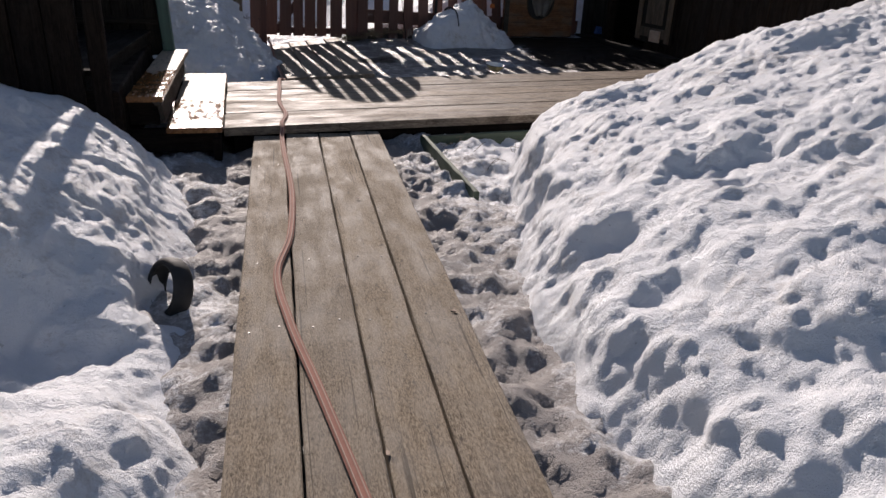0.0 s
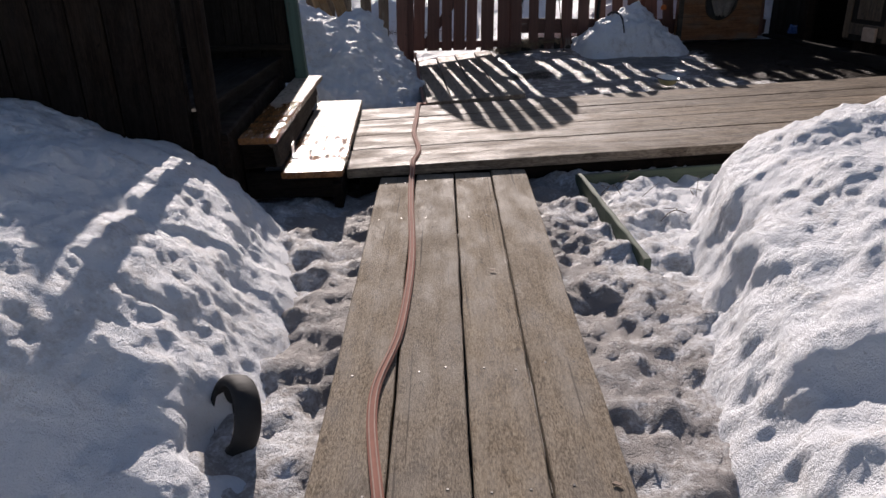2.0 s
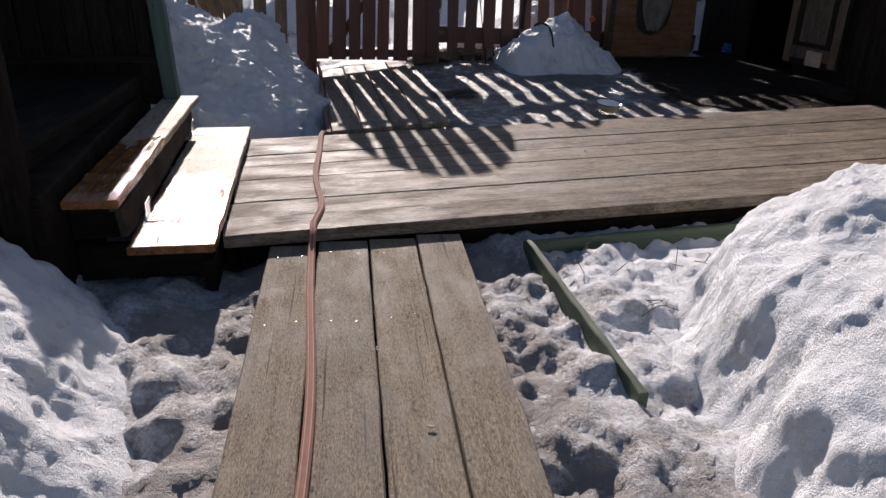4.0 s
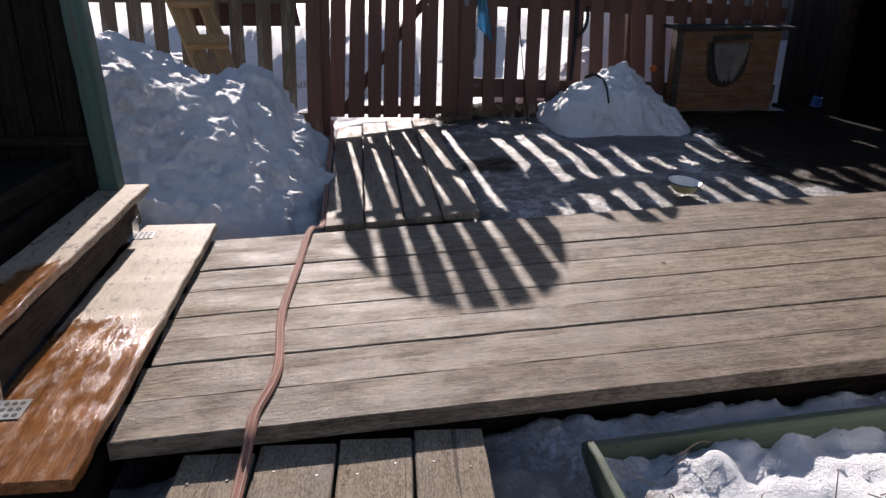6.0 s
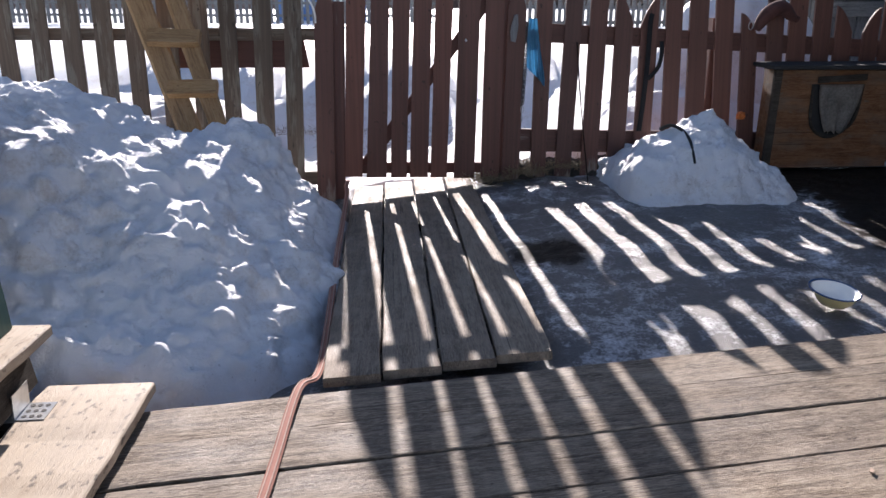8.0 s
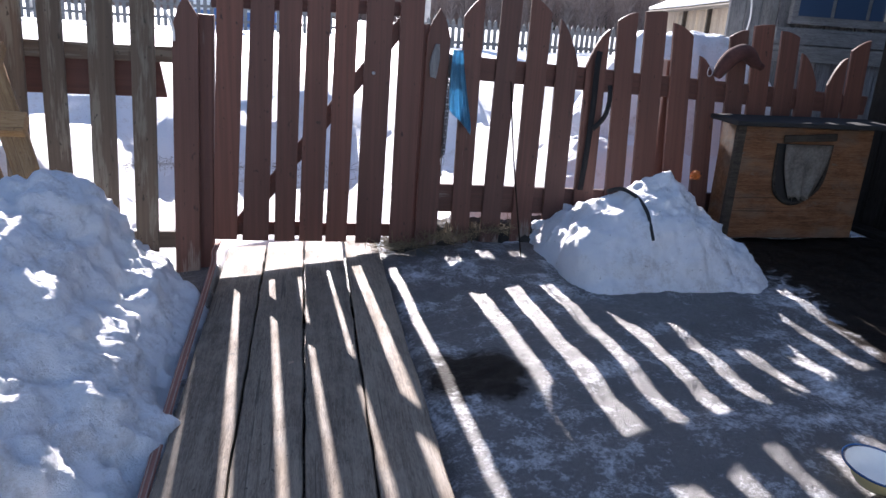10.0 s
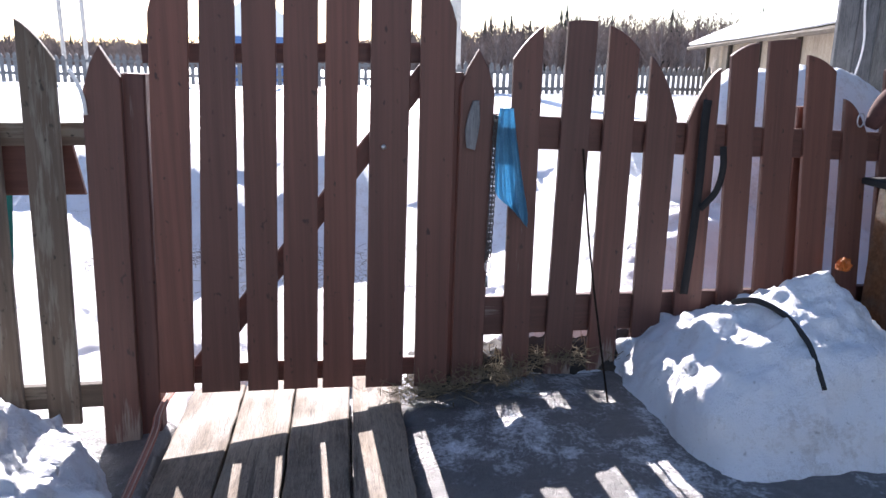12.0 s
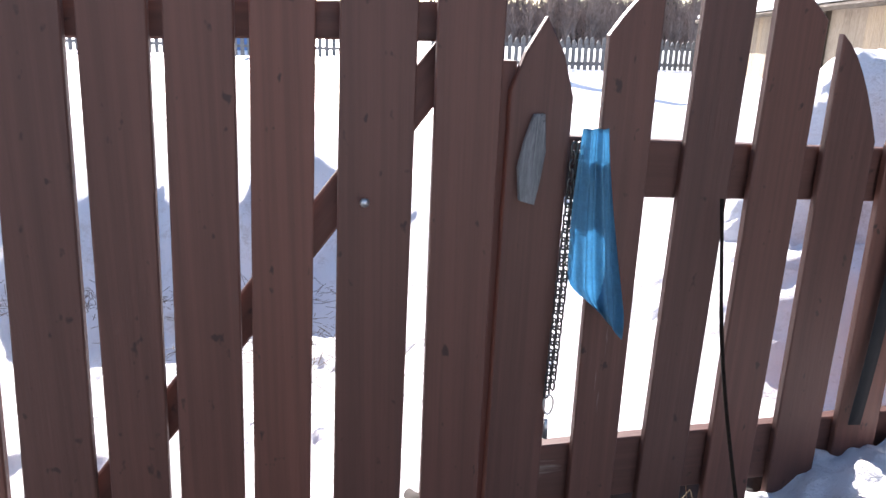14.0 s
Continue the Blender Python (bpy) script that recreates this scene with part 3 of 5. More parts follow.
def relief(name, fn, x0, x1, y0, y1, step, material, sink=0.03, lumps=0.0, seed=0):
    """A sheet of snow over part of the plan, kept where it stands above the level below; lumps stand out square to the slope."""
    xs, ys = np.arange(x0, x1 + step, step), np.arange(y0, y1 + step, step)
    X, Y = np.meshgrid(xs, ys)
    Z = fn(X, Y)
    keep = Z > yard_level(X, Y) - sink
    if lumps:
        gy, gx = np.gradient(Z, step)
        n = np.sqrt(1 + gx * gx + gy * gy)
        out = lumps * lumps3(X, Y, Z, seed) * step01(-0.05, 0.10, Z - yard_level(X, Y))
        X, Y, Z = X - out * gx / n, Y - out * gy / n, Z + out / n
    idx = np.arange(X.size).reshape(X.shape)
    ok = keep[:-1, :-1] | keep[1:, :-1] | keep[:-1, 1:] | keep[1:, 1:]
    quads = np.stack([idx[:-1, :-1][ok], idx[:-1, 1:][ok], idx[1:, 1:][ok], idx[1:, :-1][ok]], 1)
    used = np.unique(quads)
    back = np.zeros(X.size, int)
    back[used] = np.arange(used.size)
    me = bpy.data.meshes.new(name)
    me.from_pydata(np.stack([X.ravel(), Y.ravel(), Z.ravel()], 1)[used].tolist(), [], back[quads].tolist())
    me.materials.append(material)
    me.polygons.foreach_set("use_smooth", np.ones(len(me.polygons), bool))
    return new(name, me)


def spread(lo, hi, step, far_lo, far_hi, grow=1.25):
    mid = list(np.arange(lo, hi, step))
    a, s = [], step
    v = hi
    while v < far_hi:
        a.append(v)
        s *= grow
        v += s
    b, s, v = [], step, lo
    while v > far_lo:
        s *= grow
        v -= s
        b.append(v)
    return np.array(b[::-1] + mid + a + [far_hi])


def build_ground():
    xs, ys = spread(-1.0, 4.6, 0.02, -1800, 1800, 1.2), spread(0.9, 10.5, 0.02, -400, 3000, 1.2)
    X, Y = np.meshgrid(xs, ys)
    Z = yard_level(X, Y)
    near = step01(-1, 0, X + 2) * step01(0, 1, 5.5 - X)
    slush = (1 - step01(4.8, 5.1, Y)) * near
    Z = Z - 0.13 * step01(0.02, 0.14, Y - 4.56 - 0.083 * (X + 0.11)) * (1 - step01(5.6, 5.9, Y)) * step01(-0.2, -0.1, X) * (1 - step01(4.3, 4.5, X))
    wet = step01(6.2, 6.7, Y) * (1 - step01(9.0, 9.2, Y)) * near
    Z = Z + slush * (0.054 * fbm(X, Y, 0.14, 5, 24, 0.63) + 0.05 * fbm(X, Y, 0.4, 3, 25) + 0.006 * (cups(X + 0.05 * fbm(X, Y, 0.1, 2, 28), Y, 0.09, 27) - 0.5)) + wet * (0.022 * fbm(X, Y, 0.22, 5, 23, 0.55) + 0.008 * (cups(X, Y, 0.06, 77) - 0.5))
    Z = Z + step01(9.2, 10, Y) * (1 - step01(13.4, 16, Y)) * bumps(X, Y, 0.05, 29) * near
    idx = np.arange(X.size).reshape(X.shape)
    quads = np.stack([idx[:-1, :-1], idx[:-1, 1:], idx[1:, 1:], idx[1:, :-1]], -1).reshape(-1, 4)
    me = bpy.data.meshes.new("ground")
    me.from_pydata(np.stack([X.ravel(), Y.ravel(), Z.ravel()], 1).tolist(), [], quads.tolist())
    for m in (SLUSH, YARD_ICE, SNOW_CLEAN, SNOW):
        me.materials.append(m)
    cx, cy = (X[:-1, :-1] + X[1:, 1:]) / 2, (Y[:-1, :-1] + Y[1:, 1:]) / 2
    mi = np.where(cy < 5.4, 0, np.where(cy < 9.08, 1, np.where((cy < 14) & (np.abs(cx) < 8), 3, 2)))
    mi = np.where((np.abs(cx - 1.5) > 6) | (cy < -4), 2, mi)
    me.polygons.foreach_set("material_index", mi.ravel().astype(np.int32))
    me.polygons.foreach_set("use_smooth", np.ones(len(me.polygons), bool))
    return tagged(new("ground", me), "snow-covered ground with trodden dirty slush and ice", "ground", kind="structure")


build_ground()
tagged(relief("snow_bank", right_bank, 0.7, 4.4, -0.6, 4.75, 0.0115, SNOW, lumps=0.048, seed=3), "tall bank of old crusted snow beside a boardwalk", "snow bank", "snow banks", "structure")
tagged(relief("snow_bank", left_bank, -2.6, 0.0, -0.4, 4.5, 0.0115, SNOW, lumps=0.058, seed=57), "shaded bank of old snow against a house wall", "snow bank", "snow banks", "structure")
tagged(relief("snow_heap", back_heap, -2.6, 0.5, 6.15, 9.0, 0.012, SNOW, lumps=0.10, seed=112), "shovelled snow heap between porch and fence", "snow heap", "snow heaps", "structure")
tagged(relief("snow_heap", stick_heap, 1.9, 3.75, 7.95, 9.16, 0.012, SNOW, lumps=0.075, seed=215), "small snow heap with a stick lying on it", "snow heap", "snow heaps", "structure")
tagged(relief("snow_heap", far_heap, 2.2, 5.6, 9.6, 11.6, 0.02, SNOW), "large clean snow heap behind the picket fence", "snow heap", "snow heaps", "structure")

# ---- boards underfoot ----
WALK_EDGES = [(-0.11, 0.065), (0.08, 0.26), (0.28, 0.47), (0.46, 0.67), (0.65, 0.865)]


def build_walkway():
    w = thing("boardwalk", (0.4, 2.5, 0), "boardwalk of four weathered grey planks laid on slush", "boardwalk", kind="structure")
    for i in range(4):
        (n0, f0), (n1, f1) = WALK_EDGES[i], WALK_EDGES[i + 1]
        y0, y1 = 1.28, 4.56 + 0.012 * i
        k = (-0.6 - y0) / (y1 - y0)
        a0, a1 = n0 + (f0 - n0) * k, n1 + (f1 - n1) * k
        gap = 0.009
        near, far = (a0 + a1) / 2, (f0 + f1) / 2
        rng = random.Random(40 + i)
        d = Vector((far - near, y1 + 0.6, 0))
        bm = plank_bm(d.length, (a1 - a0 + f1 - f0) / 2 - gap, 0.04, rng, 0.0035, 0.0018, 40)
        for v in bm.verts:
            s = v.co.x / d.length
            v.co.y *= ((a1 - a0) * (1 - s) + (f1 - f0) * s - gap) / ((a1 - a0 + f1 - f0) / 2 - gap)
        part("plank", bm, WALK_WOOD, w, "", basis((near, -0.6, 0.02 + 0.004 * (i % 2)), d, (0, 0, 1)))
    for y in (0.5, 2.1, 3.9):
        plank("joist", GREY_WOOD, w, (0.06, y, -0.025), (0.6, y, -0.025), 0.09, 0.05)
    rng = random.Random(8)
    nail = bmesh.new()
    bmesh.ops.create_cone(nail, cap_ends=True, segments=7, radius1=0.0042, radius2=0.0036, depth=0.002)
    me = None
    for y in (0.6, 2.1, 2.62, 3.9, 4.45):
        for i in range(4):
            for s in (0.28, 0.74):
                t = (y - 1.28) / 3.28
                lo = WALK_EDGES[i][0] + (WALK_EDGES[i][1] - WALK_EDGES[i][0]) * t
                hi = WALK_EDGES[i + 1][0] + (WALK_EDGES[i + 1][1] - WALK_EDGES[i + 1][0]) * t
                m = Matrix.Translation((lo + (hi - lo) * s + rng.uniform(-0.01, 0.01), y + rng.uniform(-0.02, 0.02), 0.0205 + 0.004 * (i % 2)))
                ob = part("nail", me or nail, DARK_STEEL, w, "", m)
                me = ob.data


build_walkway()


def build_deck():
    w = thing("deck", (1.5, 5.4, 0), "low deck of wide sunlit brown boards across the yard", "deck", kind="structure")
    left = [4.55, 4.74, 4.94, 5.095, 5.27, 5.485, 5.685, 5.87, 6.055]
    x0, x1 = -0.11, 4.55
    for i in range(8):
        s0, s1 = 0.083 + 0.0055 * i, 0.083 + 0.0055 * (i + 1)
        ya0, yb0 = left[i], left[i + 1]
        ya1, yb1 = ya0 + s0 * (x1 - x0), yb0 + s1 * (x1 - x0)
        rng = random.Random(60 + i)
        a, b = Vector((x0 + rng.uniform(-0.012, 0.012), (ya0 + yb0) / 2, 0.075)), Vector((x1, (ya1 + yb1) / 2, 0.078))
        L = (b - a).length
        mean = (yb0 - ya0 + yb1 - ya1) / 2
        bm = plank_bm(L, mean - 0.005, 0.055, rng, 0.0035, 0.0016, 44)
        for v in bm.verts:
            s = v.co.x / L
            v.co.y *= ((yb0 - ya0) * (1 - s) + (yb1 - ya1) * s) / mean
        m = basis(a, b - a, (0, 0, 1))
        m.translation.z += rng.uniform(-0.003, 0.004)
        part("plank", bm, DECK_WOOD, w, "", m)
    # Added dark beam, not a known part: gives the gap under the deck its shade.
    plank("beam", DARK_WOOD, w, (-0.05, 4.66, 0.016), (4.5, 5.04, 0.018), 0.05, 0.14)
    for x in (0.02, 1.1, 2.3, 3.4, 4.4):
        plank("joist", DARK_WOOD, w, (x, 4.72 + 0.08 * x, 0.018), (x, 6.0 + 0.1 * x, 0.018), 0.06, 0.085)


build_deck()


def build_ramp():
    w = thing("gate_ramp", (0.8, 7.6, 0), "walk of four dark boards from deck to gate", "boardwalk", kind="structure")
    near = [0.385, 0.575, 0.77, 0.955, 1.15]
    far = [0.40, 0.62, 0.83, 1.05, 1.24]
    for i in range(4):
        a = Vector(((near[i] + near[i + 1]) / 2, 6.20 + 0.03 * i, 0.082 + 0.004 * i))
        b = Vector(((far[i] + far[i + 1]) / 2, 9.36, -0.075 + 0.025 * i))
        rng = random.Random(90 + i)
        bm = plank_bm((b - a).length, near[i + 1] - near[i] - 0.008, 0.035, rng, 0.004, 0.003, 30)
        wn0, wf0 = near[i + 1] - near[i] - 0.008, far[i + 1] - far[i] - 0.01
        for v in bm.verts:
            v.co.y *= 1 + (wf0 / wn0 - 1) * v.co.x / (b - a).length
        part("plank", bm, RAMP_WOOD, w, "", basis(a, b - a, (-0.06, 0, 1)))
    for y, z in ((6.6, 0.03), (8.3, -0.06)):
        plank("joist", DARK_WOOD, w, (0.45, y, z), (1.15, y, z + 0.02), 0.07, 0.06)


build_ramp()


def build_steps():
    w = thing("porch_steps", (-0.3, 5.2, 0), "two wet wooden porch steps with steel brackets", "steps")
    rng = random.Random(5)
    plank("tread", WET_WOOD, w, (-0.265, 4.35, 0.135), (-0.24, 6.12, 0.135), 0.31, 0.035, label="lower tread, its near half still wet", cuts=24)
    plank("tread", WET_WOOD, w, (-0.52, 4.36, 0.315), (-0.46, 6.15, 0.315), 0.19, 0.035, label="wet upper tread", cuts=24)
    plank("riser", GREY_WOOD, w, (-0.425, 4.42, 0.20), (-0.40, 6.08, 0.215), 0.11, 0.028, up=(1, 0, 0.12), cuts=16)
    plank("riser", GREY_WOOD, w, (-0.455, 4.42, 0.275), (-0.43, 6.06, 0.275), 0.05, 0.03, up=(1, 0, 0.5), cuts=16)
    for y in (4.5, 5.98):
        plank("stringer", DARK_WOOD, w, (-0.14, y, 0.03), (-0.62, y, 0.03), 0.14, 0.045, up=(0, 1, 0), cuts=3)
        plank("stringer", DARK_WOOD, w, (-0.46, y, 0.20), (-0.62, y, 0.20), 0.14, 0.045, up=(0, 1, 0), cuts=3)
    plank("base_beam", DARK_WOOD, w, (-0.12, 4.4, -0.02), (-0.12, 6.05, 0.02), 0.13, 0.05, up=(1, 0, 0), cuts=8)
    for y in (4.64, 5.97):
        plate = part("bracket", prism_bm([(0, -0.045), (0.075, -0.045), (0.075, 0.045), (0, 0.045)], 0.002, 0), STEEL, w, "punched steel angle bracket", basis((-0.395, y, 0.1385), (1, 0, 0), (0, 0, 1)))
        part("bracket_leaf", prism_bm([(0, -0.045), (0.07, -0.045), (0.07, 0.045), (0, 0.045)], 0.002, 0), STEEL, plate, "", basis((-0.394, y, 0.139), (0.06, 0, 1), (1, 0, 0)))
        hole = None
        for i in range(3):
            for j in range(3):
                c = bmesh.new()
                bmesh.ops.create_cone(c, cap_ends=True, segments=8, radius1=0.007, radius2=0.007, depth=0.001)
                hole = part("hole", hole.data if hole else c, BLACK_RUBBER, plate, "", Matrix.Translation((-0.378 + 0.02 * i, y - 0.028 + 0.028 * j, 0.1391)))


build_steps()


def build_bed():
    w = thing("garden_bed_frame", (1.6, 4.0, 0), "green painted board edging of a snowy garden bed", "garden bed")
    plank("edge_board", GREEN_PAINT, w, (1.145, 4.52, 0.015), (1.16, 3.4, 0.0), 0.026, 0.12, cuts=14)
    plank("edge_board", GREEN_PAINT, w, (1.13, 4.515, 0.004), (3.2, 4.70, 0.004), 0.03, 0.12, cuts=14)


build_bed()

# ---- fence and gate ----


def picket_mesh(width, top, thick, rng, foot=0.0):
    """A pale along x; top: (side, height) pairs from its left edge to its right."""
    w = width / 2
    side = [(h, -s) for s, h in top]
    pts = [(foot, w)] + side + [(foot, -w)]
    return prism_bm(pts, thick, 0.003)


def arc_top(w, zl, zr, bow, n=6):
    """The head of a pale from side -w to +w, between two heights, bowed up or down."""
    out = []
    for k in range(n + 1):
        t = k / n
        out.append((-w + 2 * w * t, zl + (zr - zl) * t + bow * 4 * t * (1 - t)))
    return out


def picket(parent, material, x0, x1, y, z0, zl, zr, bow, seed, lean=0.0, thick=0.022, name="picket", depth=0.0):
    """A pale whose face, seen from the yard, spans x0 to x1; zl and zr are its head's heights."""
    rng = random.Random(seed)
    w = (x1 - x0) / 2
    head = [(s, h - z0) for s, h in arc_top(w, zl, zr, bow)]
    bm = picket_mesh(2 * w, head, thick, rng)
    m = basis(((x0 + x1) / 2, y, z0), (lean, rng.uniform(-0.006, 0.006), 1), (0, -1, 0))
    return part(name, bm, material, parent, "", m)


def fence_y(x):
    return 9.05 + 0.13 * (x - 1.44)


def build_gate():
    g = thing("gate", (0.9, 9.0, 0), "closed brown picket gate with an arched top", "gate")
    foot = [(0.355, 0.474), (0.501, 0.636), (0.665, 0.773), (0.793, 0.918), (0.935, 1.047), (1.096, 1.235), (1.281, 1.405)]
    head = [(0.40, 0.536), (0.566, 0.676), (0.703, 0.815), (0.838, 0.948), (0.976, 1.086), (1.126, 1.259), (1.294, 1.414)]

    def arch(x):
        u = (x - 0.915) / 0.52
        return 1.25 + 0.505 * math.sqrt(max(0.0, 1 - abs(u) ** 2.2))
    for i, ((a, b), (c, d)) in enumerate(zip(foot, head)):
        z0 = 0.075 - 0.004 * i + 0.003 * math.sin(5 * i)
        top = [c + (d - c) * k / 8 + 0.03 * (c - a) / 0.1 for k in range(9)]
        mid = (a + b) / 2
        pts = [(0, -(a - mid))] + [(arch(x) - z0, -(x - mid)) for x in top] + [(0, -(b - mid))]
        part("picket", prism_bm(pts, 0.022, 0.003), BROWN_PAINT, g, "", basis((mid, 8.99, z0), (0, 0, 1), (0, -1, 0)))
    plank("rail", RED_BROWN, g, (0.375, 9.034, 1.265), (1.40, 9.034, 1.285), 0.065, 0.022, up=(0, -1, 0))
    plank("rail", RED_BROWN, g, (0.375, 9.034, 0.125), (1.40, 9.034, 0.115), 0.075, 0.022, up=(0, -1, 0))
    plank("brace", RED_BROWN, g, (0.478, 9.036, 0.13), (1.345, 9.036, 1.25), 0.07, 0.022, up=(0, -1, 0))
    part("bolt_head", smooth(cone_bm(0.009, 0.007, 0.006)), STEEL, g, "", basis((1.165, 8.966, 0.965), (1, 0, 0), (0, -1, 0)))


def cone_bm(r1, r2, depth, n=10):
    bm = bmesh.new()
    bmesh.ops.create_cone(bm, cap_ends=True, segments=n, radius1=r1, radius2=r2, depth=depth)
    return bm


build_gate()


def post(name, material, parent, base, height, width, depth, lean=0.0, label=""):
    """A square post whose grain runs upright."""
    rng = random.Random(f"{name}{base}")
    m = basis((base[0], base[1] - depth / 2, base[2]), (lean, 0, 1), (0, -1, 0))
    return part(name, plank_bm(height, width, depth, rng, 0.006, 0.002, 12), material, parent, label, m)


def build_right_fence():
    f = thing("picket_fence", (3.0, 9.15, 0), "brown picket fence with scalloped tops, paint worn at the foot", "fence", "fences")
    pales = [(1.428, 1.552, 1.20, 1.20, 0.10, 0), (1.638, 1.745, 1.27, 1.385, 0.012, 0), (1.817, 1.93, 1.405, 1.41, 0.004, 0.02), (2.01, 2.13, 1.395, 1.315, 0.012, 0),
             (2.206, 2.33, 1.29, 1.06, 0.035, -0.01), (2.404, 2.526, 1.05, 1.25, 0.035, -0.022), (2.625, 2.742, 1.305, 1.35, 0.01, -0.055), (2.81, 2.945, 1.365, 1.367, 0.003, -0.06),
             (3.035, 3.165, 1.32, 1.245, 0.012, -0.085), (3.245, 3.365, 1.145, 0.97, 0.035, -0.095), (3.45, 3.57, 1.265, 1.30, 0.01, -0.09), (3.61, 3.745, 1.335, 1.34, 0.003, -0.08),
             (3.80, 3.93, 1.315, 1.275, 0.01, -0.07), (3.97, 4.10, 1.19, 1.0, 0.035, -0.06), (4.19, 4.31, 1.0, 1.17, 0.035, -0.05), (4.35, 4.48, 1.22, 1.285, 0.01, -0.05)]
    for i, (a, b, zl, zr, bow, lean) in enumerate(pales):
        if i == 0:
            rng = random.Random(3)
            w = (b - a) / 2
            head = [(-w, 1.15), (-w * 0.6, 1.22), (0, 1.285), (w * 0.6, 1.22), (w, 1.14)]
            part("picket", picket_mesh(2 * w, head, 0.024, rng), BROWN_WORN, f, "", basis(((a + b) / 2, fence_y(1.5) - 0.034, 0.015), (0.012, 0, 1), (0, -1, 0)))
        else:
            picket(f, BROWN_WORN, a, b, fence_y((a + b) / 2) - 0.032, -0.015 + 0.012 * math.sin(i * 2.3), zl, zr, bow, 300 + i, lean)
    for z0, z1, h in ((1.02, 0.87, 0.125), (0.30, 0.16, 0.155)):
        plank("rail", BROWN_WORN, f, (1.44, fence_y(1.44), z0), (4.52, fence_y(4.52), z1), h, 0.035, up=(0, -1, 0), cuts=12)
    post("post", RED_BROWN, f, (1.428, 9.085, -0.1), 1.32, 0.06, 0.08)
    post("post", BROWN_WORN, f, (3.0, fence_y(3.0) + 0.085, -0.1), 1.2, 0.09, 0.09)
    latch = prism_bm([(-0.085, -0.012), (-0.078, 0.018), (-0.015, 0.027), (0.035, 0.020), (0.088, 0.006), (0.090, -0.014), (0.02, -0.023), (-0.04, -0.018)], 0.018, 0.002)
    part("turn_latch", latch, GREY_WALL, f, "bare grey wooden turn latch", basis((1.487, fence_y(1.5) - 0.056, 1.035), (0.05, 0, 1), (0, -1, 0)))


build_right_fence()


def build_left_fence():
    f = thing("picket_fence", (-1.0, 9.0, 0), "faded grey-brown picket fence beside the gate", "fence", "fences")
    pales = [(-0.022 - 0.191 * k, 0.086 - 0.191 * k + 0.006 * math.sin(2.1 * k)) for k in range(14, -1, -1)]
    for i, (a, b) in enumerate(pales):
        zl, zr, bow = [(1.36, 1.24, 0.015), (1.22, 1.35, 0.01), (1.36, 1.37, 0.0)][(14 - i) % 3]
        picket(f, OLD_FENCE, a, b, 8.975, -0.02, zl, zr, bow, 400 + i, random.Random(i + 9).uniform(0.016, 0.034))
    for z, h in ((1.0, 0.075), (0.06, 0.09)):
        plank("rail", OLD_FENCE, f, (-2.9, 9.03, z), (0.28, 9.03, z), h, 0.035, up=(0, -1, 0), cuts=10)
    post("gate_post", RED_BROWN, f, (0.315, 9.03, -0.14), 1.34, 0.075, 0.09, 0.03, "dark red-brown gate post")
    w = 0.06
    head = [(-w, 1.13), (-w * 0.95, 1.24), (-w * 0.5, 1.33), (0, 1.385), (w * 0.55, 1.33), (w, 1.29)]
    part("picket", picket_mesh(2 * w, head, 0.03, random.Random(77)), BROWN_WORN, f, "broad pointed pale on the gate post", basis((0.228, 8.95, -0.10), (0.03, 0, 1), (0, -1, 0)))
    part("board", prism_bm([(-0.40, -0.095), (0.43, -0.095), (0.40, 0.095), (-0.40, 0.095)], 0.02, 0.003), RED_BROWN, f, "dark brown board fixed behind the pales", basis((-0.28, 9.075, 0.885), (1, 0, 0), (0, -1, 0)))
    band = spline([(0.178, 8.945, 1.21), (0.20, 8.94, 1.17), (0.213, 8.94, 1.12), (0.214, 8.945, 1.07)], 5)
    part("band", sweep_bm(band, [(-0.006, -0.001), (0.006, -0.001), (0.006, 0.001), (-0.006, 0.001)], (0, -1, 0)), PALE_CARD, f, "white plastic band")


build_left_fence()

# ---- house and porch ----


def plank_wall(name, label, x0, x1, y, z0, z1, material, board=0.14, axis="x", seed=0, flip=1):
    w = thing(name, ((x0 + x1) / 2 if axis == "x" else y, y if axis == "x" else (x0 + x1) / 2, 0), label, "wall", kind="structure")
    n = max(1, round((x1 - x0) / board))
    rng = random.Random(seed)
    for i in range(n):
        c = x0 + (x1 - x0) * (i + 0.5) / n
        bw = (x1 - x0) / n - 0.006
        at = (c, y + rng.uniform(-0.003, 0.003), z0) if axis == "x" else (y + rng.uniform(-0.003, 0.003), c, z0)
        up = (0, -flip, 0) if axis == "x" else (-flip, 0, 0)
        part("plank", plank_bm(z1 - z0, bw, 0.025, rng, 0.003, 0.002, 6), material, w, "", basis(at, (0, 0, 1), up))
    if axis == "x":
        back = prism_bm([(x0 + 0.01, 0.03), (x1 - 0.01, 0.03), (x1 - 0.01, 0.09), (x0 + 0.01, 0.09)], z1 - z0, 0)
        part("backing", back, material, w, "", Matrix.Translation((0, y - (0 if flip > 0 else 0.12), z1)))
    else:
        back = prism_bm([(0.03, x0 + 0.01), (0.09, x0 + 0.01), (0.09, x1 - 0.01), (0.03, x1 - 0.01)], z1 - z0, 0)
        part("backing", back, material, w, "", Matrix.Translation((y - (0 if flip > 0 else 0.12), 0, z1)))
    return w


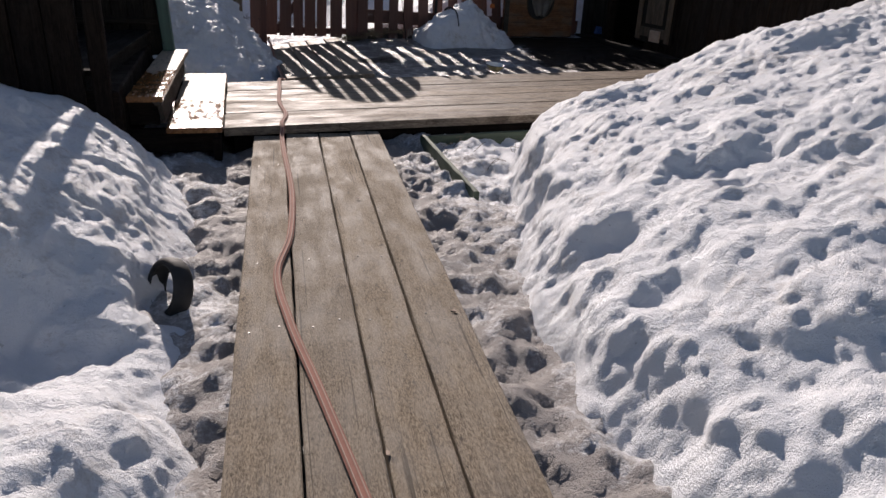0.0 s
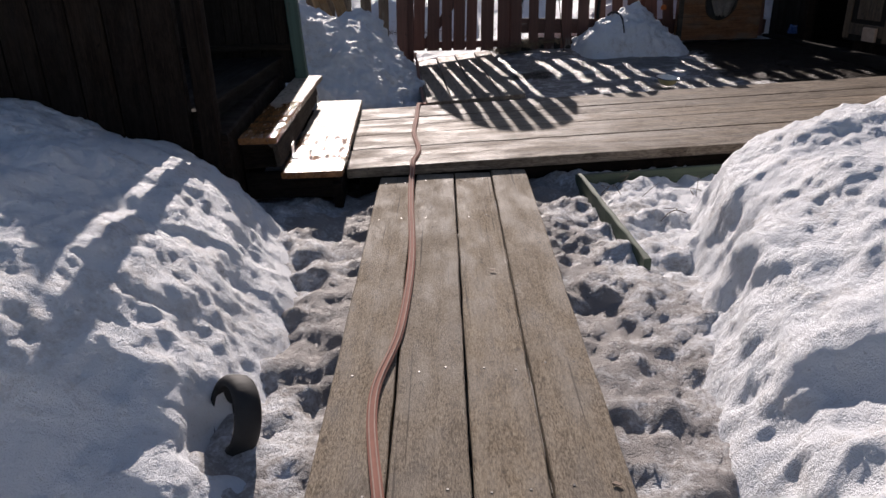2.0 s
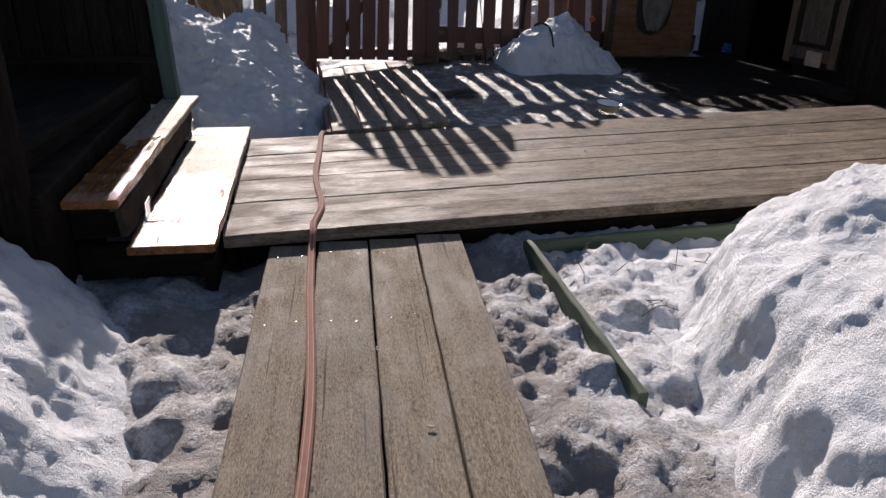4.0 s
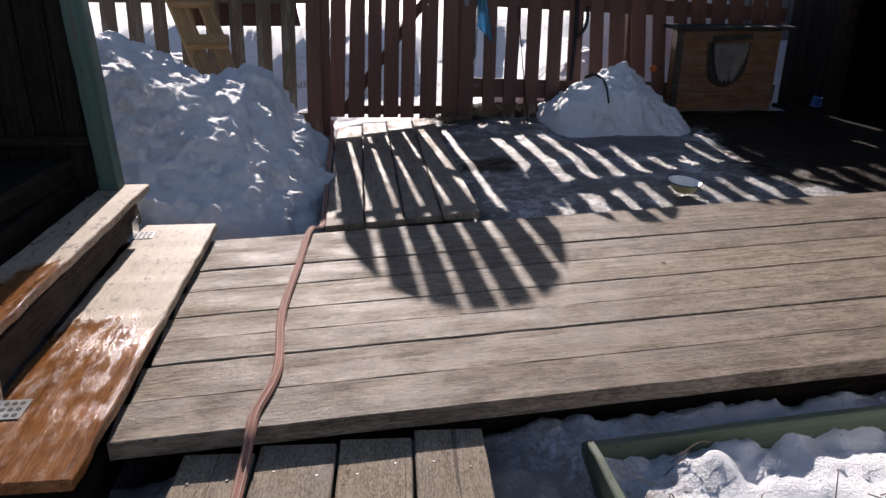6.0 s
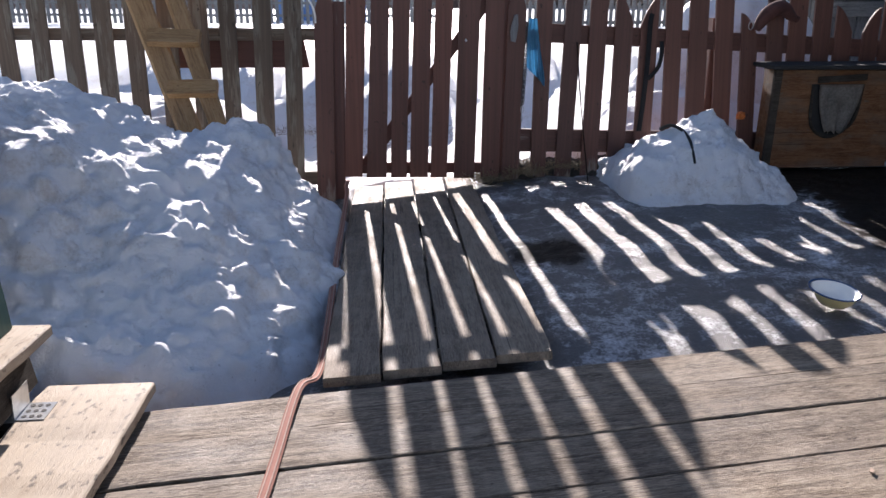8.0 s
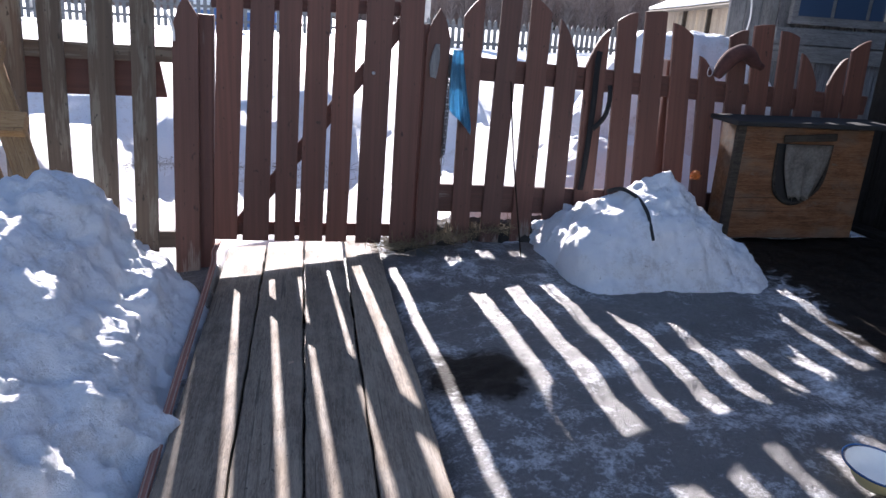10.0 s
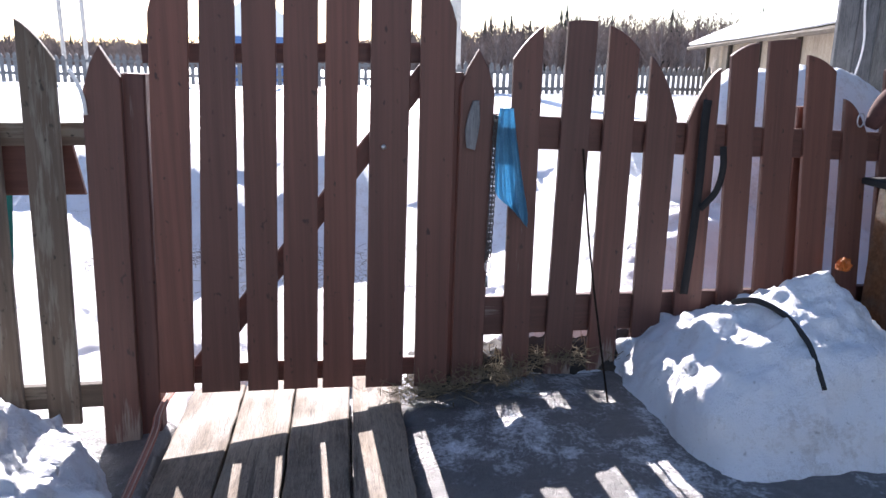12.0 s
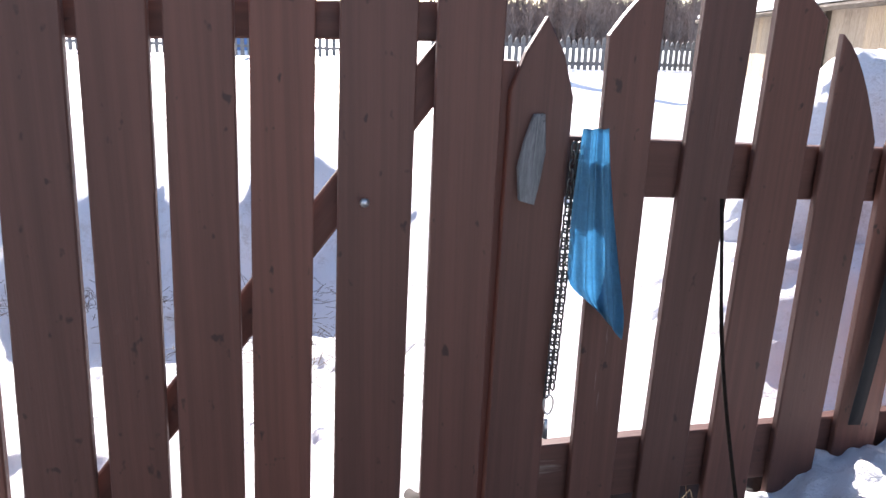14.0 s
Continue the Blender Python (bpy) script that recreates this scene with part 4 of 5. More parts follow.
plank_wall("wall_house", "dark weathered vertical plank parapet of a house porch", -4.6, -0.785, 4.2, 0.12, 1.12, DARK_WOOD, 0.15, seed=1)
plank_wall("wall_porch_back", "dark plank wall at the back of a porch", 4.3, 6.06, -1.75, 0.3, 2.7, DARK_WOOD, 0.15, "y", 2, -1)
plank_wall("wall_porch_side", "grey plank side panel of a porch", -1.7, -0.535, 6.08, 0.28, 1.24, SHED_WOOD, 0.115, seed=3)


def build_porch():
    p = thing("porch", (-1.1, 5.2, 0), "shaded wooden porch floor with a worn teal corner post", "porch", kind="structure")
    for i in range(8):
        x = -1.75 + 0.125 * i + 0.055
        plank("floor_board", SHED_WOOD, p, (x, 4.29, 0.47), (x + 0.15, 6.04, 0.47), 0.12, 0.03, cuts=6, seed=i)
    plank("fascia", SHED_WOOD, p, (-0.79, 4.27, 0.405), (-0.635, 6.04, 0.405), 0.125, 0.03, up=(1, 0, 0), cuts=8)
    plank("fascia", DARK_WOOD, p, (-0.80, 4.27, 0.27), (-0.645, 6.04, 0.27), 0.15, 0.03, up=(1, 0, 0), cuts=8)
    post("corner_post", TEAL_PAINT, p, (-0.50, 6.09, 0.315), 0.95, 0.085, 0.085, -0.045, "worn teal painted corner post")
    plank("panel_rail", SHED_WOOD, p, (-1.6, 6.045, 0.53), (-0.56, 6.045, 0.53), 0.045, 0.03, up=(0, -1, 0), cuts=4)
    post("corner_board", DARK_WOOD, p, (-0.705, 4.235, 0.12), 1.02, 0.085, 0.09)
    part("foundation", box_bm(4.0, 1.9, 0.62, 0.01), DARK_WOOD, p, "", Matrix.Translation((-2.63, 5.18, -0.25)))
    part("roof", prism_bm([(-4.8, 3.95), (-1.70, 3.95), (-1.70, 6.2), (-4.8, 6.2)], 0.12, 0.01), ROOF_FELT, p, "", Matrix.Translation((0, 0, 2.82)))


build_porch()

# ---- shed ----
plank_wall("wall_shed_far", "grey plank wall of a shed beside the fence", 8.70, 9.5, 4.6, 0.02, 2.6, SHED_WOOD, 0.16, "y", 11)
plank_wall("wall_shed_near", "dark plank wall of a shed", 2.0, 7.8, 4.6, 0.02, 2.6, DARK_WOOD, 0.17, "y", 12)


def build_shed():
    s = thing("shed", (5.8, 6.0, 0), "dark open shed doorway with a plank threshold", "shed", kind="structure")
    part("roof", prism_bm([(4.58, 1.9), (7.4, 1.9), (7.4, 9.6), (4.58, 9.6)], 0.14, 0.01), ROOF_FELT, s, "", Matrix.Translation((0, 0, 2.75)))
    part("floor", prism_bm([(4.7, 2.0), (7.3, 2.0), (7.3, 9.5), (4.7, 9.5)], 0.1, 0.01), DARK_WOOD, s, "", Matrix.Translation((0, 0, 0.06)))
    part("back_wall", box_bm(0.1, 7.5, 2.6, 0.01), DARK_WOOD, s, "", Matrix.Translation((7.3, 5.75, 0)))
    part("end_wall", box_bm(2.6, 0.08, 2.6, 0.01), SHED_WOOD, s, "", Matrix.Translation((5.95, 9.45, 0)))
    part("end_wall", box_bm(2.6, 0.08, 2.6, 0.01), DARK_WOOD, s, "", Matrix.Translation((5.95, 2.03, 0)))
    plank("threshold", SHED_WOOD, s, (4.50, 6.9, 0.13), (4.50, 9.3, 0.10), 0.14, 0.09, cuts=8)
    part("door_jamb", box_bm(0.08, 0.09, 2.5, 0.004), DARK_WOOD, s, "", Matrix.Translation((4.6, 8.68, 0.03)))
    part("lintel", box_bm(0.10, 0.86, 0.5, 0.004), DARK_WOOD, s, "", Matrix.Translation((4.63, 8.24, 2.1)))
    d = thing("shed_door", (4.53, 7.47, 0.2), "old panelled wooden shed door standing open", "door")
    dm = basis((4.50, 7.47, 0.22), (0, 0, 1), (-1, -0.12, 0))
    part("leaf", prism_bm([(0, -0.30), (1.9, -0.30), (1.9, 0.30), (0, 0.30)], 0.04, 0.006), SHED_WOOD, d, "", dm)
    for a, b, wd in ((0.06, 0.10, 0.5), (0.95, 1.04, 0.5)):
        part("cross_rail", prism_bm([(a, -wd / 2), (b + 0.06, -wd / 2), (b + 0.06, wd / 2), (a, wd / 2)], 0.012, 0.003), DOOR_WOOD, d, "", dm @ Matrix.Translation((0, 0, 0.013)))
    for y in (-0.26, 0.26):
        part("stile", prism_bm([(0.02, y - 0.04), (1.88, y - 0.04), (1.88, y + 0.04), (0.02, y + 0.04)], 0.012, 0.003), DOOR_WOOD, d, "", dm @ Matrix.Translation((0, 0, 0.0135)))
    part("panel", prism_bm([(0.2, -0.15), (0.9, -0.15), (0.9, 0.15), (0.2, 0.15)], 0.01, 0.004), DOOR_WOOD, d, "tan weathered raised panel", dm @ Matrix.Translation((0, 0, 0.008)))
    part("block", prism_bm([(0.02, -0.16), (0.14, -0.16), (0.14, 0.0), (0.02, 0.0)], 0.03, 0.004), PINK_BLOCK, d, "pale pine block", dm @ Matrix.Translation((0, 0, 0.044)))


build_shed()


def build_kennel():
    k = thing("dog_kennel", (3.75, 9.0, 0.05), "orange-brown wooden dog kennel with felt door flap", "kennel")
    x0, x1, y0, y1, z0, z1 = 3.345, 4.225, 9.0, 9.235, 0.085, 0.775
    plank("front_board", PLY_WOOD, k, (x0, y0, z0 + 0.34), (x1, y0, z0 + 0.34), 0.68, 0.02, up=(0, -1, 0), cuts=6)
    part("side_wall", box_bm(0.02, y1 - y0 - 0.03, z1 - z0, 0.003), PLY_WOOD, k, "", Matrix.Translation((x0 + 0.012, (y0 + y1) / 2 + 0.012, z0)))
    part("side_wall", box_bm(0.02, y1 - y0 - 0.03, z1 - z0, 0.003), PLY_WOOD, k, "", Matrix.Translation((x1 - 0.012, (y0 + y1) / 2 + 0.012, z0)))
    part("back_wall", box_bm(x1 - x0 - 0.05, 0.02, z1 - z0, 0.003), DARK_WOOD, k, "", Matrix.Translation(((x0 + x1) / 2, y1 - 0.01, z0)))
    part("corner_post", box_bm(0.05, 0.03, 0.69, 0.004), GREY_WOOD, k, "", Matrix.Translation((x0 - 0.03, y0 - 0.01, z0)))
    part("roof", prism_bm([(x0 - 0.09, y0 - 0.06), (x1 + 0.12, y0 - 0.06), (x1 + 0.12, y1), (x0 - 0.09, y1)], 0.03, 0.005), ROOF_FELT, k, "", pose(0, 0, 0.645, 1.0, 0, 0))
    fr = [(3.58, 0.67), (3.595, 0.44), (3.64, 0.35), (3.74, 0.305), (3.84, 0.34), (3.925, 0.44), (3.945, 0.67)]
    # No opening is cut; a black plate paints the dark inside the doorway.
    hole = prism_bm([(x - 3.76, z - 0.49) for x, z in fr][::-1], 0.012, 0)
    part("doorway", hole, BLACK_RUBBER, k, "black arched plate standing for the shade inside the doorway", basis((3.76, y0 - 0.003, 0.49), (1, 0, 0), (0, -1, 0)))
    bm = bmesh.new()
    cols = 14
    rows = 9
    vs = {}
    for i in range(cols + 1):
        for j in range(rows + 1):
            u, v = i / cols, j / rows
            wdt = 0.32 * (1 - 0.55 * (1 - v) ** 2)
            vs[i, j] = bm.verts.new((3.775 + (u - 0.5) * wdt, y0 - 0.018 - 0.012 * math.sin(u * 17 + v) * (1.2 - v) - 0.01, 0.34 + 0.33 * v + 0.012 * math.sin(u * 23) * (1 - v)))
    for i in range(cols):
        for j in range(rows):
            bm.faces.new((vs[i, j], vs[i + 1, j], vs[i + 1, j + 1], vs[i, j + 1]))
    bmesh.ops.solidify(bm, geom=bm.faces[:], thickness=0.005)
    part("flap", smooth(bm), GREY_CLOTH, k, "ragged grey felt flap")
    plank("lath", GREY_WOOD, k, (3.60, y0 - 0.03, 0.70), (3.95, y0 - 0.03, 0.72), 0.045, 0.012, up=(0, -1, 0), cuts=3)
    rim = spline([(x, y0 - 0.008, z) for x, z in fr], 4)
    part("door_edging", sweep_bm(rim, circle(0.011, 6), (0, -1, 0)), GREY_WOOD, k, "frayed edging round the doorway")


build_kennel()

# ---- loose things ----


def build_hose():
    pts = [(0.26, 0.7), (0.24, 1.0), (0.21, 1.29), (0.16, 1.71), (0.11, 2.1), (0.09, 2.49), (0.165, 2.86), (0.215, 3.43), (0.225, 4.1), (0.235, 4.45)]
    line = [(x, y, 0.034) for x, y in pts] + [(0.245, 4.55, 0.075), (0.25, 4.64, 0.086), (0.288, 4.87, 0.085), (0.27, 5.26, 0.085), (0.30, 5.72, 0.085), (0.325, 6.12, 0.086), (0.37, 6.28, 0.05),
                                            (0.375, 6.7, 0.02), (0.37, 7.5, 0.02), (0.375, 8.2, 0.02), (0.375, 8.75, 0.02), (0.365, 8.9, 0.03), (0.375, 8.98, 0.05), (0.365, 9.2, 0.0)]
    pts = spline(line, 9)
    h = part("garden_hose", sweep_bm(pts, [(-0.013, -0.004), (0.013, -0.004), (0.0145, 0.0), (0.008, 0.005), (0, 0.0035), (-0.008, 0.005), (-0.0145, 0.0)]), HOSE_RED)
    for f in h.data.polygons:
        f.use_smooth = False
    tagged(h, "flat salmon-red hose with pale stripes along the boards", "hose")
    for s in (-0.0075, 0.0075):
        part("stripe", sweep_bm(pts, [(s - 0.0022, 0.003), (s + 0.0022, 0.003), (s + 0.0015, 0.0065), (s - 0.0015, 0.0065)]), HOSE_PALE, h, "pale raised stripe")


build_hose()


def build_tyre():
    bm = bmesh.new()
    prof = [(0.155, -0.04), (0.175, -0.05), (0.195, -0.045), (0.208, -0.03), (0.212, 0), (0.208, 0.03), (0.195, 0.045), (0.175, 0.05), (0.155, 0.04), (0.162, 0.035), (0.185, 0.035), (0.198, 0.0), (0.185, -0.035), (0.162, -0.035)]
    n = 44
    rings = []
    for k in range(n):
        a = 2 * math.pi * k / n
        tread = 0.004 * (k % 2)
        rings.append([bm.verts.new(((r + (tread if r > 0.2 else 0)) * math.cos(a), (r + (tread if r > 0.2 else 0)) * math.sin(a), z)) for r, z in prof])
    for k in range(n):
        a, b = rings[k], rings[(k + 1) % n]
        for j in range(len(prof)):
            bm.faces.new((a[j], a[(j + 1) % len(prof)], b[(j + 1) % len(prof)], b[j]))
    bmesh.ops.recalc_face_normals(bm, faces=bm.faces)
    t = part("tyre", smooth(bm), BLACK_RUBBER, None, "", basis((-0.285, 2.46, 0.02), (0.5, -0.85, 0), (-0.87, -0.38, 0.31)) @ Matrix.Diagonal((0.52, 0.52, 0.75, 1)))
    tagged(t, "black rubber tyre half buried in the snow bank", "tyre")


build_tyre()


def build_bowl():
    b = thing("enamel_bowl", (2.384, 6.69, 0.03), "white enamel dog bowl with blue rim on icy ground", "bowl")
    for name, prof, mat in (("inside", [(0.0, 0.012), (0.035, 0.012), (0.055, 0.022), (0.068, 0.045), (0.072, 0.047)], ENAMEL),
                            ("outside", [(0.072, 0.047), (0.066, 0.04), (0.052, 0.015), (0.04, 0.0), (0.0, 0.0)], ENAMEL_OUT)):
        bm = bmesh.new()
        verts = [bm.verts.new((r, 0, z)) for r, z in prof]
        edges = [bm.edges.new((a, c)) for a, c in zip(verts, verts[1:])]
        bmesh.ops.spin(bm, geom=verts + edges, cent=(0, 0, 0), axis=(0, 0, 1), angle=2 * math.pi, steps=32)
        bmesh.ops.remove_doubles(bm, verts=bm.verts, dist=1e-4)
        bmesh.ops.recalc_face_normals(bm, faces=bm.faces)
        part(name, smooth(bm), mat, b, "", Matrix.Translation((2.384, 6.69, 0.055)) @ pose(0, 0, 0, 6, 3, 0) @ Matrix.Diagonal((1.3, 1.3, 1.2, 1)))
    ring = [Vector((2.384 + 0.095 * math.cos(a), 6.69 + 0.095 * math.sin(a), 0.112 - 0.005 * math.cos(a) + 0.0099 * math.sin(a))) for a in np.linspace(0, 2 * math.pi, 33)]
    part("rim", sweep_bm(ring, circle(0.0034, 6)), ENAMEL_RIM, b, "chipped blue rim")


build_bowl()


def cloth_bm(width_at, height, folds, depth, cols=22, rows=24, thick=0.003):
    bm = bmesh.new()
    vs = {}
    for j in range(rows + 1):
        v = j / rows
        left, right, drop = width_at(v)
        for i in range(cols + 1):
            u = i / cols
            y = depth * (math.sin(u * folds + 1.3 * v) + 0.5 * math.sin(u * folds * 2.1 + 2 + 2 * v)) * (0.5 + 0.5 * v)
            vs[i, j] = bm.verts.new((left + (right - left) * u, y, -height * v + drop * u * v))
    for i in range(cols):
        for j in range(rows):
            bm.faces.new((vs[i, j], vs[i, j + 1], vs[i + 1, j + 1], vs[i + 1, j]))
    bmesh.ops.solidify(bm, geom=bm.faces[:], thickness=thick)
    bmesh.ops.recalc_face_normals(bm, faces=bm.faces)
    return smooth(bm)


def build_hangings():
    def shape(v):
        k = max(0.0, (v - 0.82) / 0.18)
        return (-0.036 - 0.008 * math.sin(3 * v) + 0.055 * k * k, 0.018 + 0.075 * v ** 1.2 - 0.012 * k * k, -0.075)
    c = part("rag", cloth_bm(shape, 0.355, 15.0, 0.012, 44, 34), BLUE_CLOTH, None, "", Matrix.Translation((1.612, fence_y(1.6) - 0.085, 1.10)))
    tagged(c, "faded blue cotton rag hanging from the fence", "rag")
    link_path = [Vector((0.0062 * math.cos(a), 0, 0.0085 * math.sin(a) + (0.004 if math.sin(a) > 0 else -0.004))) for a in np.linspace(0, 2 * math.pi, 13)]
    chain = thing("chain", (1.59, 9.0, 0.75), "thin doubled steel chain hanging under a rag", "chain")
    me = None
    for s, (xt, xb) in enumerate(((1.567, 1.551), (1.579, 1.562))):
        for k in range(31 - s):
            z = 1.06 - 0.0172 * k
            x = xt + (xb - xt) * (1.06 - z) / 0.5
            ob = part("link", me or sweep_bm(link_path, circle(0.0024, 5), (0, 1, 0)), DARK_STEEL, chain, "", Matrix.Translation((x, fence_y(1.58) - 0.064, z)) @ pose(0, 0, 0, 0, 0, 90 * (k % 2) + 20))
            me = ob.data
    hook = [Vector((0.011 * math.sin(a), 0, 0.02 * math.cos(a) * (1 if math.cos(a) > 0 else 1.3))) for a in np.linspace(0, 2 * math.pi, 15)]
    part("snap_hook", sweep_bm(hook, circle(0.0022, 6), (0, 1, 0)), STEEL, chain, "bright steel snap hook", Matrix.Translation((1.556, fence_y(1.58) - 0.064, 0.518)))
    part("swivel", smooth(cone_bm(0.0065, 0.004, 0.045, 8)), STEEL, chain, "", Matrix.Translation((1.554, fence_y(1.58) - 0.064, 0.458)))
    fy = fence_y(2.46)
    strap = spline([(2.44, fy - 0.058, 1.13), (2.432, fy - 0.066, 1.04), (2.438, fy - 0.06, 0.8), (2.432, fy - 0.06, 0.55), (2.42, fy - 0.06, 0.34)], 6)
    st = part("strap", sweep_bm(strap, [(-0.017, -0.002), (0.017, -0.002), (0.017, 0.002), (-0.017, 0.002)], (0, -1, 0)), BLACK_CLOTH)
    tagged(st, "black webbing strap looped over a pale", "strap")
    loop = spline([(2.525, fy - 0.06, 0.95), (2.53, fy - 0.066, 0.86), (2.51, fy - 0.066, 0.77), (2.45, fy - 0.066, 0.70)], 6)
    part("strap_loop", sweep_bm(loop, [(-0.014, -0.002), (0.014, -0.002), (0.014, 0.002), (-0.014, 0.002)], (0, -1, 0)), BLACK_CLOTH, st)
    rod = spline([(1.915, fence_y(1.9) - 0.066, 0.95), (1.955, 9.0, 0.55), (1.985, 8.80, 0.03)], 8)
    r = part("thin_rod", sweep_bm(rod, circle(0.0045, 6)), DARK_WOOD)
    tagged(r, "thin dark rod leaning against the fence", "rod")
    boot = spline([(3.22, 9.19, 1.02), (3.25, 9.18, 1.09), (3.30, 9.17, 1.15), (3.38, 9.18, 1.17), (3.45, 9.19, 1.12), (3.51, 9.19, 1.09)], 6)
    bt = part("felt_cap", sweep_bm(boot, circle(0.04, 10, 0.045), (0, -1, 0), lambda t: 0.55 + 0.7 * math.sin(math.pi * min(1, t * 1.1)) ** 0.7), BOOT_FELT)
    tagged(bt, "old brown felt boot hung over a pale", "boot")
    ca = [Vector((0.016 * math.sin(a), 0, 0.028 * math.cos(a))) for a in np.linspace(0, 2 * math.pi, 17)]
    cb = part("carabiner", sweep_bm(ca, circle(0.0035, 6), (0, 1, 0)), STEEL, None, "", Matrix.Translation((3.19, fence_y(3.19) - 0.062, 1.05)))
    tagged(cb, "steel carabiner hanging on the fence rail", "carabiner")
    tc = part("cloth_strip", cloth_bm(lambda v: (-0.03 - 0.01 * v, 0.03 - 0.03 * v, 0), 0.28, 6, 0.006), TEAL_CLOTH, None, "", Matrix.Translation((-0.13, 9.12, 0.80)))
    tagged(tc, "dark teal cloth hanging behind the fence", "cloth")


build_hangings()


def build_ladder():
    l = thing("wooden_ladder", (-0.5, 8.6, 0.4), "yellowish wooden ladder leaning against the fence in snow", "ladder")
    a0, a1 = Vector((-0.475, 8.50, 0.36)), Vector((-0.93, 8.84, 1.62))
    b0, b1 = Vector((-0.315, 8.50, 0.40)), Vector((-0.70, 8.84, 1.62))
    for n, (p, q, w) in enumerate(((a0, a1, 0.135), (b0, b1, 0.105))):
        plank("side_pole", FRESH_WOOD, l, p, q, w, 0.075, up=(0.25, -1, 0.2), seed=70 + n, label="pale squared side pole", bevel=0.014, cuts=12)
    for k in (0.27, 0.50, 0.74):
        p, q = a0 + (a1 - a0) * (k + 0.02), b0 + (b1 - b0) * k
        d = (q - p).normalized()
        plank("rung", FRESH_WOOD, l, p - d * 0.02 + Vector((0, -0.03, 0)), q + d * 0.075 + Vector((0, -0.03, 0)), 0.10, 0.05, up=(0.1, -0.75, 0.66), cuts=3, seed=int(k * 100))


build_ladder()


def build_sticks():
    s = spline([(x, y, float(stick_heap(np.array(x), np.array(y))) + 0.03) for x, y in ((2.452, 8.81), (2.475, 8.70), (2.505, 8.58), (2.508, 8.47), (2.50, 8.40), (2.495, 8.327))], 6)
    st = part("stick", sweep_bm(s, circle(0.011, 7), (0, 0, 1), lambda t: 1.1 - 0.4 * t), BLACK_RUBBER)
    tagged(st, "black stick lying on the small snow heap", "stick")


build_sticks()


def crumple_bm(r, seed, squash=0.6):
    bm = bmesh.new()
    bmesh.ops.create_icosphere(bm, subdivisions=3, radius=r)
    for v in bm.verts:
        k = 1 + 0.5 * noise.noise(v.co * (3.2 / r) + Vector((seed, 0, 0))) + 0.3 * noise.noise(v.co * (8 / r) + Vector((0, seed, 0)))
        v.co *= k
        v.co.z = max(v.co.z * squash, -r * 0.35)
    return bm


def build_litter():
    b = part("plastic_bag", crumple_bm(0.045, 3, 1.5), BLUE_PLASTIC, None, "", Matrix.Translation((4.44, 8.66, 0.19)))
    tagged(b, "crumpled blue plastic bag beside the shed wall", "bag")
    o = part("work_glove", crumple_bm(0.028, 9, 1.6), ORANGE_PLASTIC, None, "", Matrix.Translation((3.18, 9.17, 0.42)))
    tagged(o, "orange rubber work glove stuck behind the snow heap", "glove")
    rng = random.Random(5)
    me = None
    for x, y, z in ((0.295, 1.42, 0.0245), (0.52, 3.3, 0.0285), (0.66, 2.1, 0.0285), (0.9, 5.2, 0.0795), (1.8, 5.6, 0.0805), (0.75, 7.6, 0.045)):
        chip = part("wood_chip", me or prism_bm([(-0.011, -0.004), (0.008, -0.006), (0.012, 0.002), (-0.004, 0.006)], 0.003, 0.0005), PINK_BLOCK, None, "", pose(x, y, z + 0.002, rng.uniform(-6, 6), 0, rng.uniform(0, 360)))
        me = chip.data
        tagged(chip, "small pale wood chip lying on the boards", "wood chip", "wood chips")


build_litter()

# ---- beyond the fence ----


def build_outbuilding():
    b = thing("outbuilding", (5.8, 12.0, 0), "grey weathered plank building with a small window", "building")
    rng = random.Random(31)
    for i in range(18):
        c = 4.53 + 0.16 * i
        part("plank", plank_bm(3.2, 0.152, 0.03, rng, 0.004, 0.003, 5), GREY_WALL, b, "", basis((c, 11.15 + rng.uniform(-0.006, 0.006), 0.1), (0, 0, 1), (0, -1, 0)))
    part("body", prism_bm([(4.47, 11.19), (7.33, 11.19), (9.88, 14.25), (7.08, 14.25)], 3.2, 0.02), GREY_WALL, b, "", Matrix.Translation((0, 0, 3.3)))
    w = part("window", box_bm(1.15, 0.05, 0.72, 0.006), GREY_WALL, b, "old three-pane window", Matrix.Translation((5.60, 11.11, 1.40)))
    for i in range(3):
        part("pane", prism_bm([(-0.16, 0), (0.16, 0), (0.16, 0.58), (-0.16, 0.58)], 0.006, 0), GLASS, w, "", basis((5.24 + 0.36 * i, 11.078, 1.47), (1, 0, 0), (0, -1, 0)))
    for k in (1.17, 1.02):
        plank("cladding_board", GREY_WALL, b, (4.90, 11.09, k + 0.13), (6.6, 11.09, k + 0.13), 0.14, 0.03, up=(0, -1, 0), cuts=5, seed=int(k * 10))
    part("roof", prism_bm([(4.38, 10.95), (7.5, 10.95), (10.2, 14.45), (7.2, 14.45)], 0.1, 0.01), ROOF_FELT, b, "", Matrix.Translation((0, 0, 3.42)))
    wire = spline([(4.52, 11.07, 1.0), (4.60, 11.05, 1.4), (4.58, 11.07, 1.8), (4.66, 11.07, 2.6)], 6)
    part("cable", sweep_bm(wire, circle(0.008, 5), (0, -1, 0)), PALE_CARD, b, "white cable")


build_outbuilding()


